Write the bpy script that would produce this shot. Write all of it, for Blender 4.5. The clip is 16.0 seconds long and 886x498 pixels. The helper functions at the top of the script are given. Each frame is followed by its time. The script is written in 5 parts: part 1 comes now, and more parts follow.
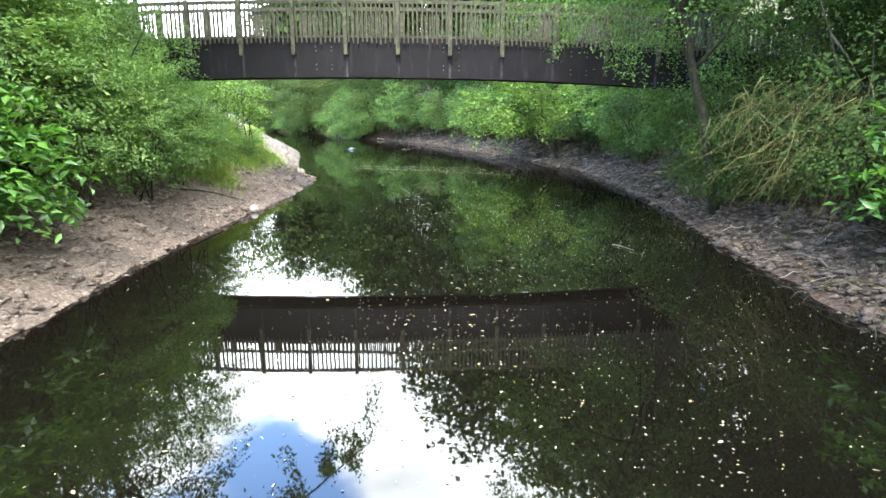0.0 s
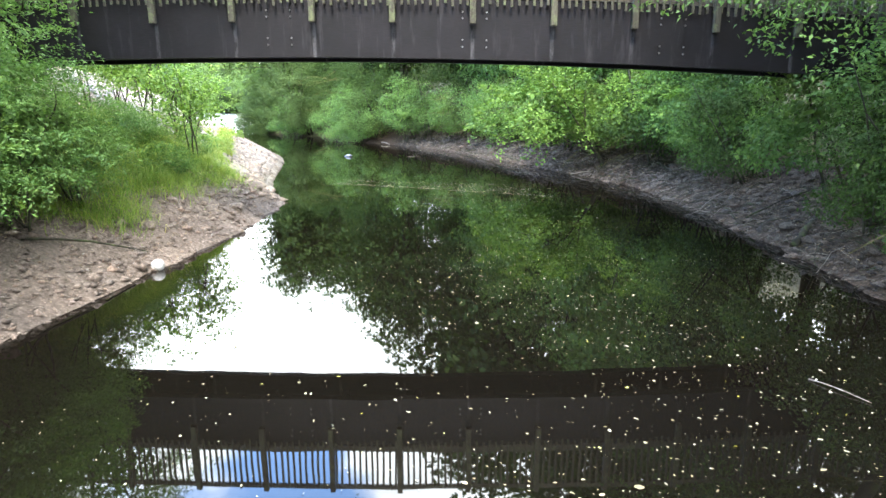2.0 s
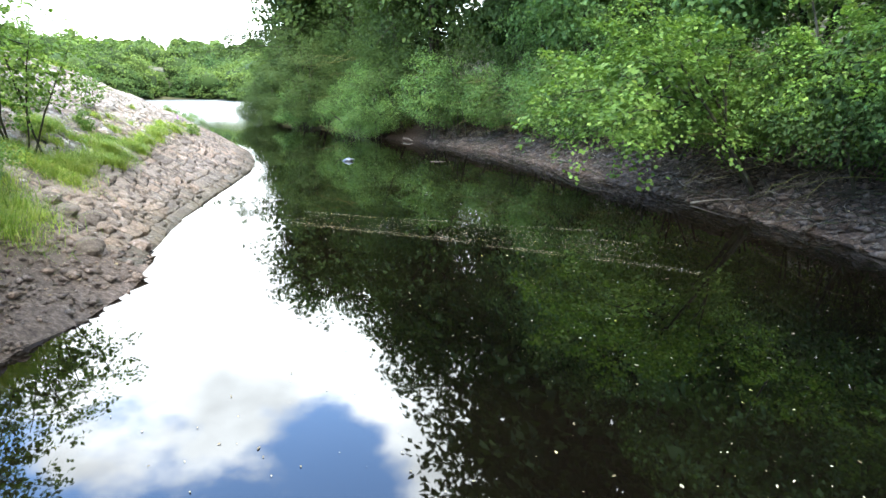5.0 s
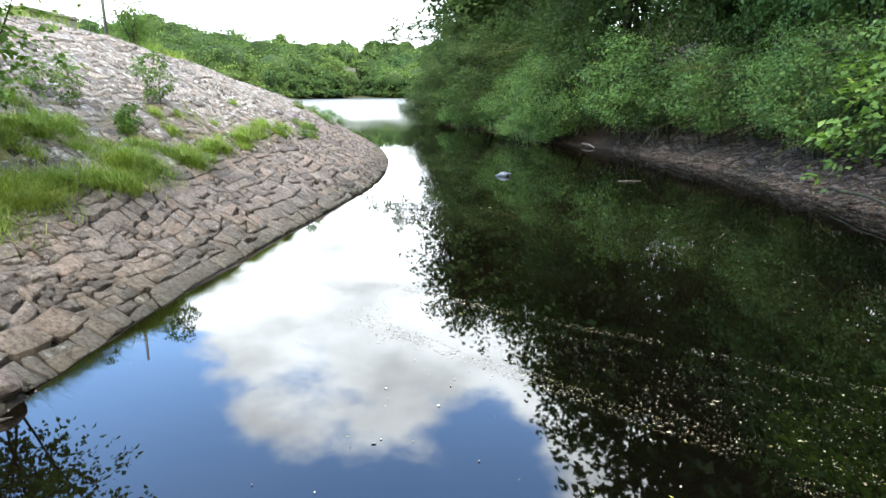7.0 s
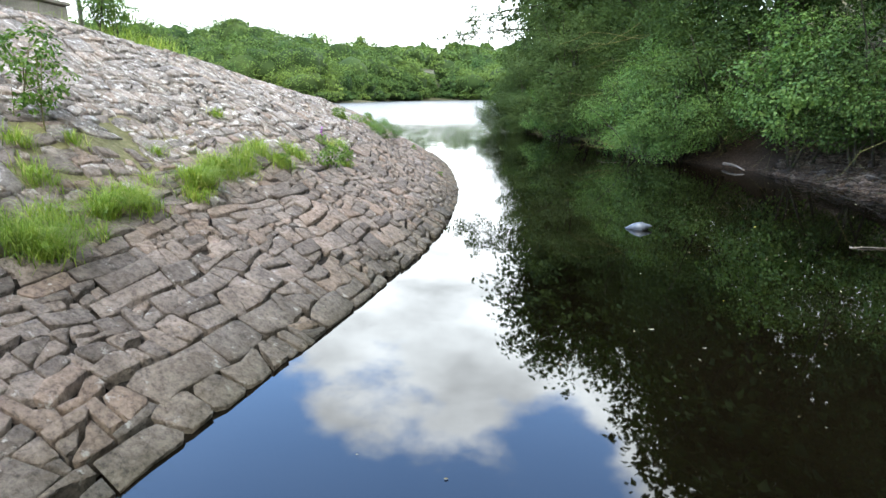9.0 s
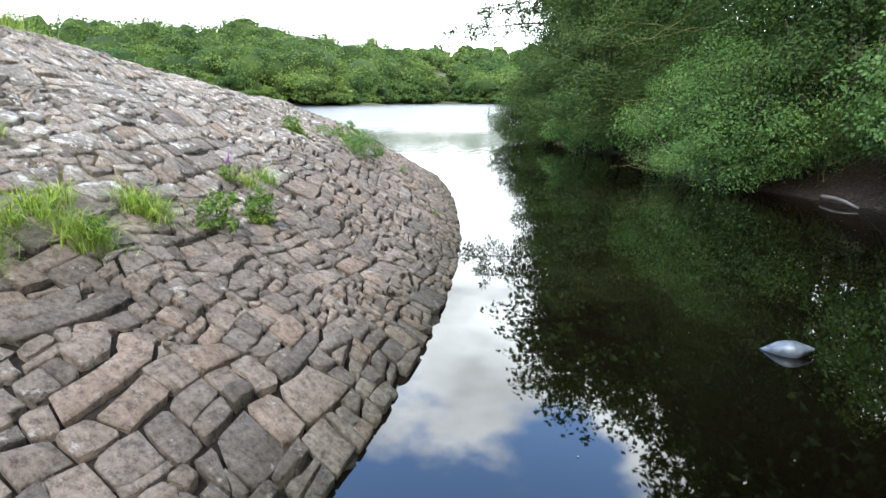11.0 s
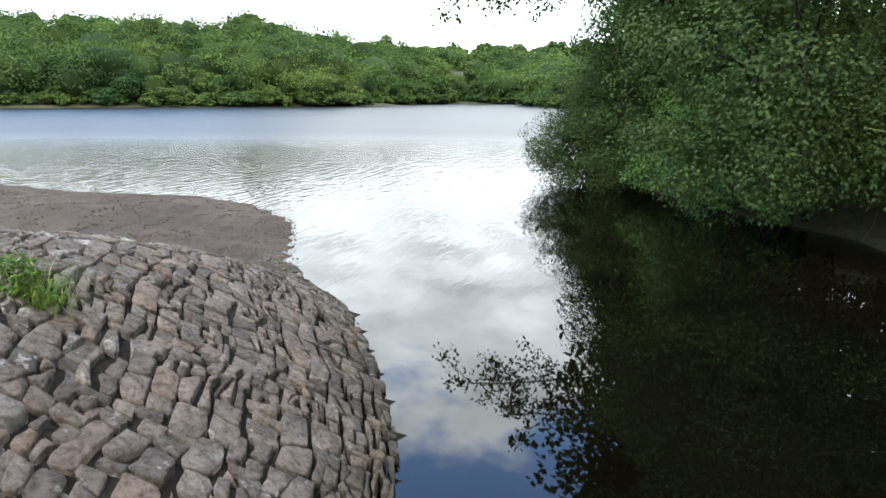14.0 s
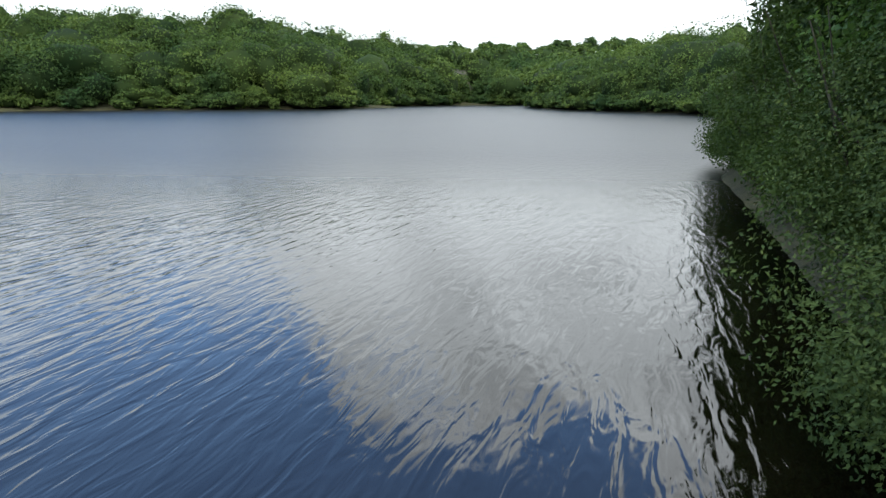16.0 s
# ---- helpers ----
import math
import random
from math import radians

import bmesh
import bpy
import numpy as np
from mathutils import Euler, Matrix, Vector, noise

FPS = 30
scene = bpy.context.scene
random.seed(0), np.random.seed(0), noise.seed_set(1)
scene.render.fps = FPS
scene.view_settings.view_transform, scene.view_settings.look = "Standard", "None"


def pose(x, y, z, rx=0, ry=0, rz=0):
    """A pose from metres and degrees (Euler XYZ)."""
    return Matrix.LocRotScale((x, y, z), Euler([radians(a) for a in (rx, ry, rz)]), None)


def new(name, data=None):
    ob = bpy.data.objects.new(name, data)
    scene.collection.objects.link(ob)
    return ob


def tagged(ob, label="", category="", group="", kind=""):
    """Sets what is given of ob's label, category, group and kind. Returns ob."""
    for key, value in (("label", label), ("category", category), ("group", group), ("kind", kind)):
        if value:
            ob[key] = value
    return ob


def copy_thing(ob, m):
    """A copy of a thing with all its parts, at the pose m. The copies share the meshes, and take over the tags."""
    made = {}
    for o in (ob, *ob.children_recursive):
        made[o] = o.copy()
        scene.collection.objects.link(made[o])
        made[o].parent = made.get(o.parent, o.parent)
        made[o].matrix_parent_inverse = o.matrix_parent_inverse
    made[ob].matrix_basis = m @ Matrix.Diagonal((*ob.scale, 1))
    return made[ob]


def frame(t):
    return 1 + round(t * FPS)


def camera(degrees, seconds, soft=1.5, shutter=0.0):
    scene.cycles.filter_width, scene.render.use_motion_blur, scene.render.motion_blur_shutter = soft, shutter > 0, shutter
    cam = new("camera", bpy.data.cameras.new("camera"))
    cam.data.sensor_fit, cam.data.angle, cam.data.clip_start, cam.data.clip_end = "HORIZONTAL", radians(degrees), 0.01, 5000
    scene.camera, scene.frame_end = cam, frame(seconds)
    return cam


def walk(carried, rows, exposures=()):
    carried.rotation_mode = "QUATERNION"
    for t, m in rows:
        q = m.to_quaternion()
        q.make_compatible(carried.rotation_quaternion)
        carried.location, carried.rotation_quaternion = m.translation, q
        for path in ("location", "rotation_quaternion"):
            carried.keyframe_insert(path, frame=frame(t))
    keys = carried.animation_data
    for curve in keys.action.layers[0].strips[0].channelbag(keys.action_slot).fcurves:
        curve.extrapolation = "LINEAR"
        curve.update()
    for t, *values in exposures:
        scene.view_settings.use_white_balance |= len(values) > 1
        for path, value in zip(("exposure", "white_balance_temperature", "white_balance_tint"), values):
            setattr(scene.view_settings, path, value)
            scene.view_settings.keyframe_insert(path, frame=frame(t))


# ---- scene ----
cam = camera(71.1, 16.0, soft=1.5)
ROWS = [  # seconds, x, y, z, tilt, roll, heading
    (0.0, 0.001, 1.376, 2.474, 76.82, 0.08, -0.01),
    (0.5, -0.018, 2.810, 2.479, 76.83, 0.04, 0.51),
    (1.0, -0.043, 4.245, 2.471, 76.85, 0.07, 0.89),
    (1.5, -0.066, 5.694, 2.435, 76.84, 0.08, 1.07),
    (2.0, -0.097, 7.103, 2.372, 76.88, 0.01, 1.10),
    (2.5, -0.136, 8.535, 2.323, 76.85, -0.09, 1.06),
    (3.0, -0.107, 9.905, 2.254, 76.88, -0.13, 1.25),
    (3.2, -0.083, 10.449, 2.242, 76.87, -0.45, 1.32),
    (5.3, -0.123, 16.538, 2.201, 75.76, 0.07, 6.89),
    (5.5, -0.142, 17.142, 2.167, 75.74, 0.00, 8.68),
    (6.0, -0.189, 18.648, 2.077, 75.74, -0.04, 13.35),
    (6.5, -0.430, 20.007, 2.023, 75.73, 0.03, 17.40),
    (7.0, -0.923, 21.295, 2.025, 75.81, 0.18, 21.14),
    (7.5, -1.509, 22.551, 2.031, 75.89, 0.29, 24.56),
    (8.0, -2.126, 23.793, 2.035, 75.97, 0.40, 26.62),
    (8.5, -2.702, 25.102, 2.049, 76.03, 0.46, 27.68),
    (8.7, -2.953, 25.670, 2.057, 75.99, 0.54, 27.94),
    (10.8, -4.971, 30.051, 2.051, 76.30, -0.14, 29.16),
    (11.0, -5.231, 30.540, 2.073, 76.30, -0.16, 29.27),
    (11.5, -5.865, 31.765, 2.136, 76.30, -0.10, 29.51),
    (12.0, -6.467, 32.979, 2.202, 76.25, 0.01, 29.72),
    (12.5, -7.106, 34.221, 2.255, 76.22, -0.13, 29.86),
    (13.0, -8.209, 36.264, 2.326, 76.22, -0.07, 30.49),
    (13.5, -9.525, 38.764, 2.397, 76.22, 0.02, 30.93),
    (14.0, -10.983, 41.467, 2.419, 76.19, -0.05, 30.90),
    (14.5, -12.763, 44.358, 2.407, 76.21, 0.01, 30.98),
    (15.0, -14.563, 47.277, 2.482, 76.14, -0.01, 30.93),
    (15.5, -16.381, 50.155, 2.618, 76.16, 0.00, 30.97),
    (16.0, -18.146, 53.044, 2.793, 76.17, 0.00, 30.99),
]
walk(cam, [(t, pose(x, y, z, rx, ry, rz)) for t, x, y, z, rx, ry, rz in ROWS],
     exposures=[(0, 2.18), (1.5, 2.33), (3, 2.28), (6, 1.3), (8.5, 0.96), (11.0, 0.9), (13.5, 0.5), (14.6, 0.1), (16.0, -0.4)])

# ---------------------------------------------------------------- sky and sun
SUN_EL, SUN_AZ = radians(57), radians(181)


def build_world():
    w = bpy.data.worlds.new("sky")
    scene.world = w
    w.use_nodes = True
    nt = w.node_tree
    nt.nodes.clear()
    N, L = nt.nodes.new, nt.links.new
    out = N("ShaderNodeOutputWorld")
    sky = N("ShaderNodeTexSky")
    sky.sky_type = "NISHITA"
    sky.sun_disc = False
    sky.sun_elevation, sky.sun_rotation = SUN_EL, SUN_AZ
    sky.air_density, sky.dust_density, sky.ozone_density = 1.0, 0.3, 2.5
    co = N("ShaderNodeTexCoord")
    sep = N("ShaderNodeSeparateXYZ")
    L(co.outputs["Generated"], sep.inputs[0])
    # project the direction onto a cloud deck
    add = N("ShaderNodeMath"); add.operation = "ADD"; add.inputs[1].default_value = 0.12
    mx = N("ShaderNodeMath"); mx.operation = "MAXIMUM"; mx.inputs[1].default_value = 0.0
    L(sep.outputs[2], mx.inputs[0]); L(mx.outputs[0], add.inputs[0])
    dv = N("ShaderNodeVectorMath"); dv.operation = "DIVIDE"
    cmb = N("ShaderNodeCombineXYZ")
    for i in range(3):
        L(add.outputs[0], cmb.inputs[i])
    L(co.outputs["Generated"], dv.inputs[0]); L(cmb.outputs[0], dv.inputs[1])
    mp = N("ShaderNodeMapping")
    mp.inputs["Location"].default_value = (0.62, 0.35, 0.0)
    mp.inputs["Scale"].default_value = (1.0, 1.0, 0.0)
    L(dv.outputs[0], mp.inputs[0])
    nz = N("ShaderNodeTexNoise")
    nz.inputs["Scale"].default_value, nz.inputs["Detail"].default_value = 1.9, 9.0
    nz.inputs["Roughness"].default_value = 0.58
    L(mp.outputs[0], nz.inputs["Vector"])
    # more cover towards the horizon
    low = N("ShaderNodeMapRange")
    low.inputs["From Min"].default_value, low.inputs["From Max"].default_value = 0.20, 0.36
    low.inputs["To Min"].default_value, low.inputs["To Max"].default_value = 0.30, 0.0
    L(sep.outputs[2], low.inputs["Value"])
    sm = N("ShaderNodeMath"); sm.operation = "ADD"
    east = N("ShaderNodeMath"); east.operation = "MULTIPLY_ADD"
    east.inputs[1].default_value, east.inputs[2].default_value = 0.22, 0.085
    L(sep.outputs[0], east.inputs[0])
    sm0 = N("ShaderNodeMath"); sm0.operation = "ADD"
    L(nz.outputs["Fac"], sm0.inputs[0]); L(east.outputs[0], sm0.inputs[1])
    L(sm0.outputs[0], sm.inputs[0]); L(low.outputs[0], sm.inputs[1])

    def maths(op, a, b=None):
        m = N("ShaderNodeMath"); m.operation = op
        for i, v in enumerate((a, b)):
            if isinstance(v, (int, float)):
                m.inputs[i].default_value = v
            elif v is not None:
                L(v, m.inputs[i])
        return m.outputs[0]

    # heading (anticlockwise from +y) and elevation of the direction
    head = maths("ARCTAN2", maths("MULTIPLY", sep.outputs[0], -1.0), sep.outputs[1])
    elev = maths("ARCSINE", sep.outputs[2])
    cover = sm.outputs[0]
    # one clear stretch over the reservoir and the cumulus that stand in it: heading, elevation, half sizes, amount
    for a0, e0, wa, we, amount in ((33, 37, 42, 20, -0.20), (31.5, 23.5, 13.5, 11.0, 0.34), (2.5, 30, 11, 9.5, 0.30), (11, 21, 13, 8.5, 0.30), (38, 49, 14, 7, 0.20)):
        da = maths("DIVIDE", maths("SUBTRACT", head, radians(a0)), radians(wa))
        de = maths("DIVIDE", maths("SUBTRACT", elev, radians(e0)), radians(we))
        dist = maths("SQRT", maths("ADD", maths("MULTIPLY", da, da), maths("MULTIPLY", de, de)))
        fall = N("ShaderNodeMapRange"); fall.interpolation_type = "SMOOTHSTEP"
        fall.inputs["From Min"].default_value, fall.inputs["From Max"].default_value = 0.55, 1.25
        fall.inputs["To Min"].default_value, fall.inputs["To Max"].default_value = amount, 0.0
        L(dist, fall.inputs["Value"])
        cover = maths("ADD", cover, fall.outputs[0])
    rmp = N("ShaderNodeMapRange"); rmp.interpolation_type = "SMOOTHSTEP"
    rmp.inputs["From Min"].default_value, rmp.inputs["From Max"].default_value = 0.43, 0.60
    rmp.inputs["To Min"].default_value = 0.025
    L(cover, rmp.inputs["Value"])
    nz2 = N("ShaderNodeTexNoise")
    nz2.inputs["Scale"].default_value, nz2.inputs["Detail"].default_value = 3.1, 4.0
    L(mp.outputs[0], nz2.inputs["Vector"])
    ccol = N("ShaderNodeMapRange")
    ccol.inputs["From Min"].default_value, ccol.inputs["From Max"].default_value = 0.3, 0.7
    ccol.inputs["To Min"].default_value, ccol.inputs["To Max"].default_value = 2.1, 4.3
    L(nz2.outputs["Fac"], ccol.inputs["Value"])
    # thick and greyer towards the horizon
    dim = N("ShaderNodeMapRange"); dim.interpolation_type = "SMOOTHSTEP"
    dim.inputs["From Min"].default_value, dim.inputs["From Max"].default_value = 0.10, 0.55
    dim.inputs["To Min"].default_value, dim.inputs["To Max"].default_value = 0.70, 1.0
    L(sep.outputs[2], dim.inputs["Value"])
    cst = N("ShaderNodeMath"); cst.operation = "MULTIPLY"
    L(ccol.outputs[0], cst.inputs[0]); L(dim.outputs[0], cst.inputs[1])
    b1 = N("ShaderNodeBackground"); b1.inputs["Strength"].default_value = 0.15
    hs = N("ShaderNodeHueSaturation")
    hs.inputs["Saturation"].default_value, hs.inputs["Value"].default_value = 1.1, 4.4
    L(sky.outputs[0], hs.inputs["Color"]); L(hs.outputs[0], b1.inputs["Color"])
    b2 = N("ShaderNodeBackground"); b2.inputs["Color"].default_value = (0.89, 0.96, 1.0, 1)
    L(cst.outputs[0], b2.inputs["Strength"])
    mix = N("ShaderNodeMixShader")
    L(rmp.outputs[0], mix.inputs[0]); L(b1.outputs[0], mix.inputs[1]); L(b2.outputs[0], mix.inputs[2])
    L(mix.outputs[0], out.inputs["Surface"])


build_world()
sun_data = bpy.data.lights.new("sun", "SUN")
sun_data.energy, sun_data.angle, sun_data.color = 2.6, radians(12), (1.0, 0.95, 0.87)
sun = new("sun", sun_data)
sun.matrix_world = Matrix.Translation((0, 0, 40)) @ (-Vector((math.sin(SUN_AZ) * math.cos(SUN_EL), math.cos(SUN_AZ) * math.cos(SUN_EL), math.sin(SUN_EL)))).to_track_quat("-Z", "Y").to_matrix().to_4x4()


# ---------------------------------------------------------------- materials
def material(name, rough=0.8, spec=0.3):
    m = bpy.data.materials.new(name)
    m.use_nodes = True
    nt = m.node_tree
    p = nt.nodes["Principled BSDF"]
    p.inputs["Roughness"].default_value = rough
    p.inputs["Specular IOR Level"].default_value = spec
    return m, nt, p


def ramp(nt, fac, stops):
    r = nt.nodes.new("ShaderNodeValToRGB")
    while len(r.color_ramp.elements) < len(stops):
        r.color_ramp.elements.new(0.5)
    for e, (pos, col) in zip(r.color_ramp.elements, stops):
        e.position, e.color = pos, (*col, 1)
    nt.links.new(fac, r.inputs["Fac"])
    return r.outputs["Color"]


def noise_tex(nt, scale, detail=4.0, rough=0.55, vec=None, stretch=None):
    n = nt.nodes.new("ShaderNodeTexNoise")
    n.inputs["Scale"].default_value, n.inputs["Detail"].default_value, n.inputs["Roughness"].default_value = scale, detail, rough
    if vec is None:
        g = nt.nodes.new("ShaderNodeNewGeometry")
        vec = g.outputs["Position"]
    if stretch:
        mp = nt.nodes.new("ShaderNodeMapping")
        mp.inputs["Scale"].default_value = stretch
        nt.links.new(vec, mp.inputs[0])
        vec = mp.outputs[0]
    nt.links.new(vec, n.inputs["Vector"])
    return n.outputs["Fac"]


def mixed(nt, fac, a, b, mode="MIX"):
    m = nt.nodes.new("ShaderNodeMix")
    m.data_type, m.blend_type = "RGBA", mode
    for sock, v in ((m.inputs[0], fac), (m.inputs[6], a), (m.inputs[7], b)):
        if isinstance(v, (int, float)):
            sock.default_value = v
        elif isinstance(v, tuple):
            sock.default_value = (*v, 1)
        else:
            nt.links.new(v, sock)
    return m.outputs[2]


def bump(nt, p, height, strength=0.5, dist=0.02):
    b = nt.nodes.new("ShaderNodeBump")
    b.inputs["Strength"].default_value, b.inputs["Distance"].default_value = strength, dist
    nt.links.new(height, b.inputs["Height"])
    nt.links.new(b.outputs[0], p.inputs["Normal"])
    return b


def earth_material(name, dark, mid, light, grain=26.0, patch=0.7, rough=0.95, damp=0.0):
    m, nt, p = material(name, rough, 0.25)
    fine = ramp(nt, noise_tex(nt, grain, 6, 0.7), [(0.3, dark), (0.52, mid), (0.75, light)])
    big = ramp(nt, noise_tex(nt, patch, 4, 0.6), [(0.3, (0.55, 0.55, 0.55)), (0.7, (1.15, 1.12, 1.08))])
    nt.links.new(mixed(nt, 1.0, fine, big, "MULTIPLY"), p.inputs["Base Color"])
    bump(nt, p, noise_tex(nt, grain * 0.7, 8, 0.7), 0.9, 0.05)
    return m


def leaf_material(name, dark, mid, light, yellow=None, rough=0.5, trans=0.35, patch=0.9, low=(0.62, 0.70, 0.64), high=(1.25, 1.18, 0.98)):
    m, nt, p = material(name, rough, 0.35 if rough < 0.4 else 0.14)
    g = nt.nodes.new("ShaderNodeNewGeometry")
    col = ramp(nt, g.outputs["Random Per Island"], [(0.0, dark), (0.5, mid), (0.9, light), (1.0, yellow or light)])
    big = ramp(nt, noise_tex(nt, patch, 3, 0.6), [(0.3, low), (0.7, high)])
    col = mixed(nt, 1.0, col, big, "MULTIPLY")
    nt.links.new(col, p.inputs["Base Color"])
    t = nt.nodes.new("ShaderNodeBsdfTranslucent")
    tc = mixed(nt, 1.0, col, (1.4, 1.42, 0.8), "MULTIPLY")
    nt.links.new(tc, t.inputs["Color"])
    mx = nt.nodes.new("ShaderNodeMixShader")
    mx.inputs[0].default_value = trans
    out = nt.nodes["Material Output"]
    nt.links.new(p.outputs[0], mx.inputs[1]); nt.links.new(t.outputs[0], mx.inputs[2])
    nt.links.new(mx.outputs[0], out.inputs["Surface"])
    return m


def wood_material(name, dark, light, grain=(3, 3, 30), rough=0.85, stain=None, lich=None, runs=None):
    m, nt, p = material(name, rough, 0.25)
    co = nt.nodes.new("ShaderNodeTexCoord")
    fine = ramp(nt, noise_tex(nt, 6.0, 6, 0.65, co.outputs["Object"], grain), [(0.3, dark), (0.7, light)])
    big = ramp(nt, noise_tex(nt, 1.6, 4, 0.6), [(0.3, (0.65, 0.65, 0.65)), (0.7, (1.25, 1.22, 1.2))])
    col = mixed(nt, 1.0, fine, big, "MULTIPLY")
    if stain:
        drips = ramp(nt, noise_tex(nt, 2.2, 5, 0.7, None, (3.0, 3.0, 0.35)), [(0.56, (0, 0, 0)), (0.72, (1, 1, 1))])
        col = mixed(nt, drips, col, stain)
    if runs:
        sx = nt.nodes.new("ShaderNodeSeparateXYZ")
        nt.links.new(co.outputs["Object"], sx.inputs[0])
        last = sx.outputs[0]
        for op, v in (("ADD", 1.14), ("DIVIDE", 1.327), ("ADD", 0.5), ("FRACT", 0.0), ("SUBTRACT", 0.5), ("ABSOLUTE", 0.0)):
            mm = nt.nodes.new("ShaderNodeMath"); mm.operation = op
            mm.inputs[1].default_value = v
            nt.links.new(last, mm.inputs[0])
            last = mm.outputs[0]
        streak = ramp(nt, last, [(0.012, (1, 1, 1)), (0.03, (0, 0, 0))])
        broken = ramp(nt, noise_tex(nt, 5.0, 5, 0.7, None, (2.0, 2.0, 0.7)), [(0.40, (0, 0, 0)), (0.62, (1, 1, 1))])
        col = mixed(nt, mixed(nt, 1.0, streak, broken, "MULTIPLY"), col, runs)
    if lich:
        spots = ramp(nt, noise_tex(nt, 9.0, 5, 0.6), [(0.5, (0, 0, 0)), (0.64, (1, 1, 1))])
        col = mixed(nt, spots, col, lich)
    nt.links.new(col, p.inputs["Base Color"])
    bump(nt, p, noise_tex(nt, 8.0, 6, 0.65, co.outputs["Object"], grain), 0.4, 0.01)
    return m


def stone_material(name, base, pale, lichen=0.55, algae=0.0):
    """Rough sandstone: tone by stone, pitted grain, pale lichen and, near the water, dark algae."""
    m, nt, p = material(name, 0.9, 0.25)
    oi = nt.nodes.new("ShaderNodeObjectInfo")
    g = nt.nodes.new("ShaderNodeNewGeometry")
    ad = nt.nodes.new("ShaderNodeMath"); ad.operation = "ADD"
    nt.links.new(oi.outputs["Random"], ad.inputs[0]); nt.links.new(g.outputs["Random Per Island"], ad.inputs[1])
    fr = nt.nodes.new("ShaderNodeMath"); fr.operation = "FRACT"
    nt.links.new(ad.outputs[0], fr.inputs[0])
    col = ramp(nt, fr.outputs[0], [(0.0, tuple(c * 0.66 for c in base)), (0.4, base), (0.8, (base[0] * 1.22, base[1] * 1.18, base[2] * 1.14)), (1.0, (base[0] * 1.22, base[1] * 1.08, base[2] * 0.98))])
    grain = ramp(nt, noise_tex(nt, 21.0, 9, 0.78), [(0.37, (0.42, 0.41, 0.40)), (0.5, (0.98, 0.98, 0.98)), (0.62, (1.36, 1.36, 1.36))])
    col = mixed(nt, 1.0, col, grain, "MULTIPLY")
    broad = ramp(nt, noise_tex(nt, 3.3, 5, 0.6), [(0.32, (0.72, 0.70, 0.68)), (0.68, (1.2, 1.2, 1.2))])
    col = mixed(nt, 1.0, col, broad, "MULTIPLY")
    spots = ramp(nt, noise_tex(nt, 8.0, 8, 0.72), [(lichen, (0, 0, 0)), (lichen + 0.07, (1, 1, 1))])
    col = mixed(nt, spots, col, pale)
    if algae:
        sep = nt.nodes.new("ShaderNodeSeparateXYZ")
        nt.links.new(g.outputs["Position"], sep.inputs[0])
        ln = nt.nodes.new("ShaderNodeMath"); ln.operation = "MULTIPLY_ADD"
        ln.inputs[1].default_value = 0.5
        nt.links.new(noise_tex(nt, 2.0, 5, 0.65), ln.inputs[0]); nt.links.new(sep.outputs[2], ln.inputs[2])
        band = ramp(nt, ln.outputs[0], [(0.24, (1, 1, 1)), (0.24 + algae, (0, 0, 0))])
        col = mixed(nt, band, col, mixed(nt, 1.0, col, (0.52, 0.56, 0.50), "MULTIPLY"))
    nt.links.new(col, p.inputs["Base Color"])
    rough = nt.nodes.new("ShaderNodeMath"); rough.operation = "MULTIPLY_ADD"
    rough.inputs[1].default_value = 0.45
    nt.links.new(noise_tex(nt, 46.0, 6, 0.75), rough.inputs[0]); nt.links.new(noise_tex(nt, 11.0, 8, 0.7), rough.inputs[2])
    bump(nt, p, rough.outputs[0], 1.0, 0.055)
    return m


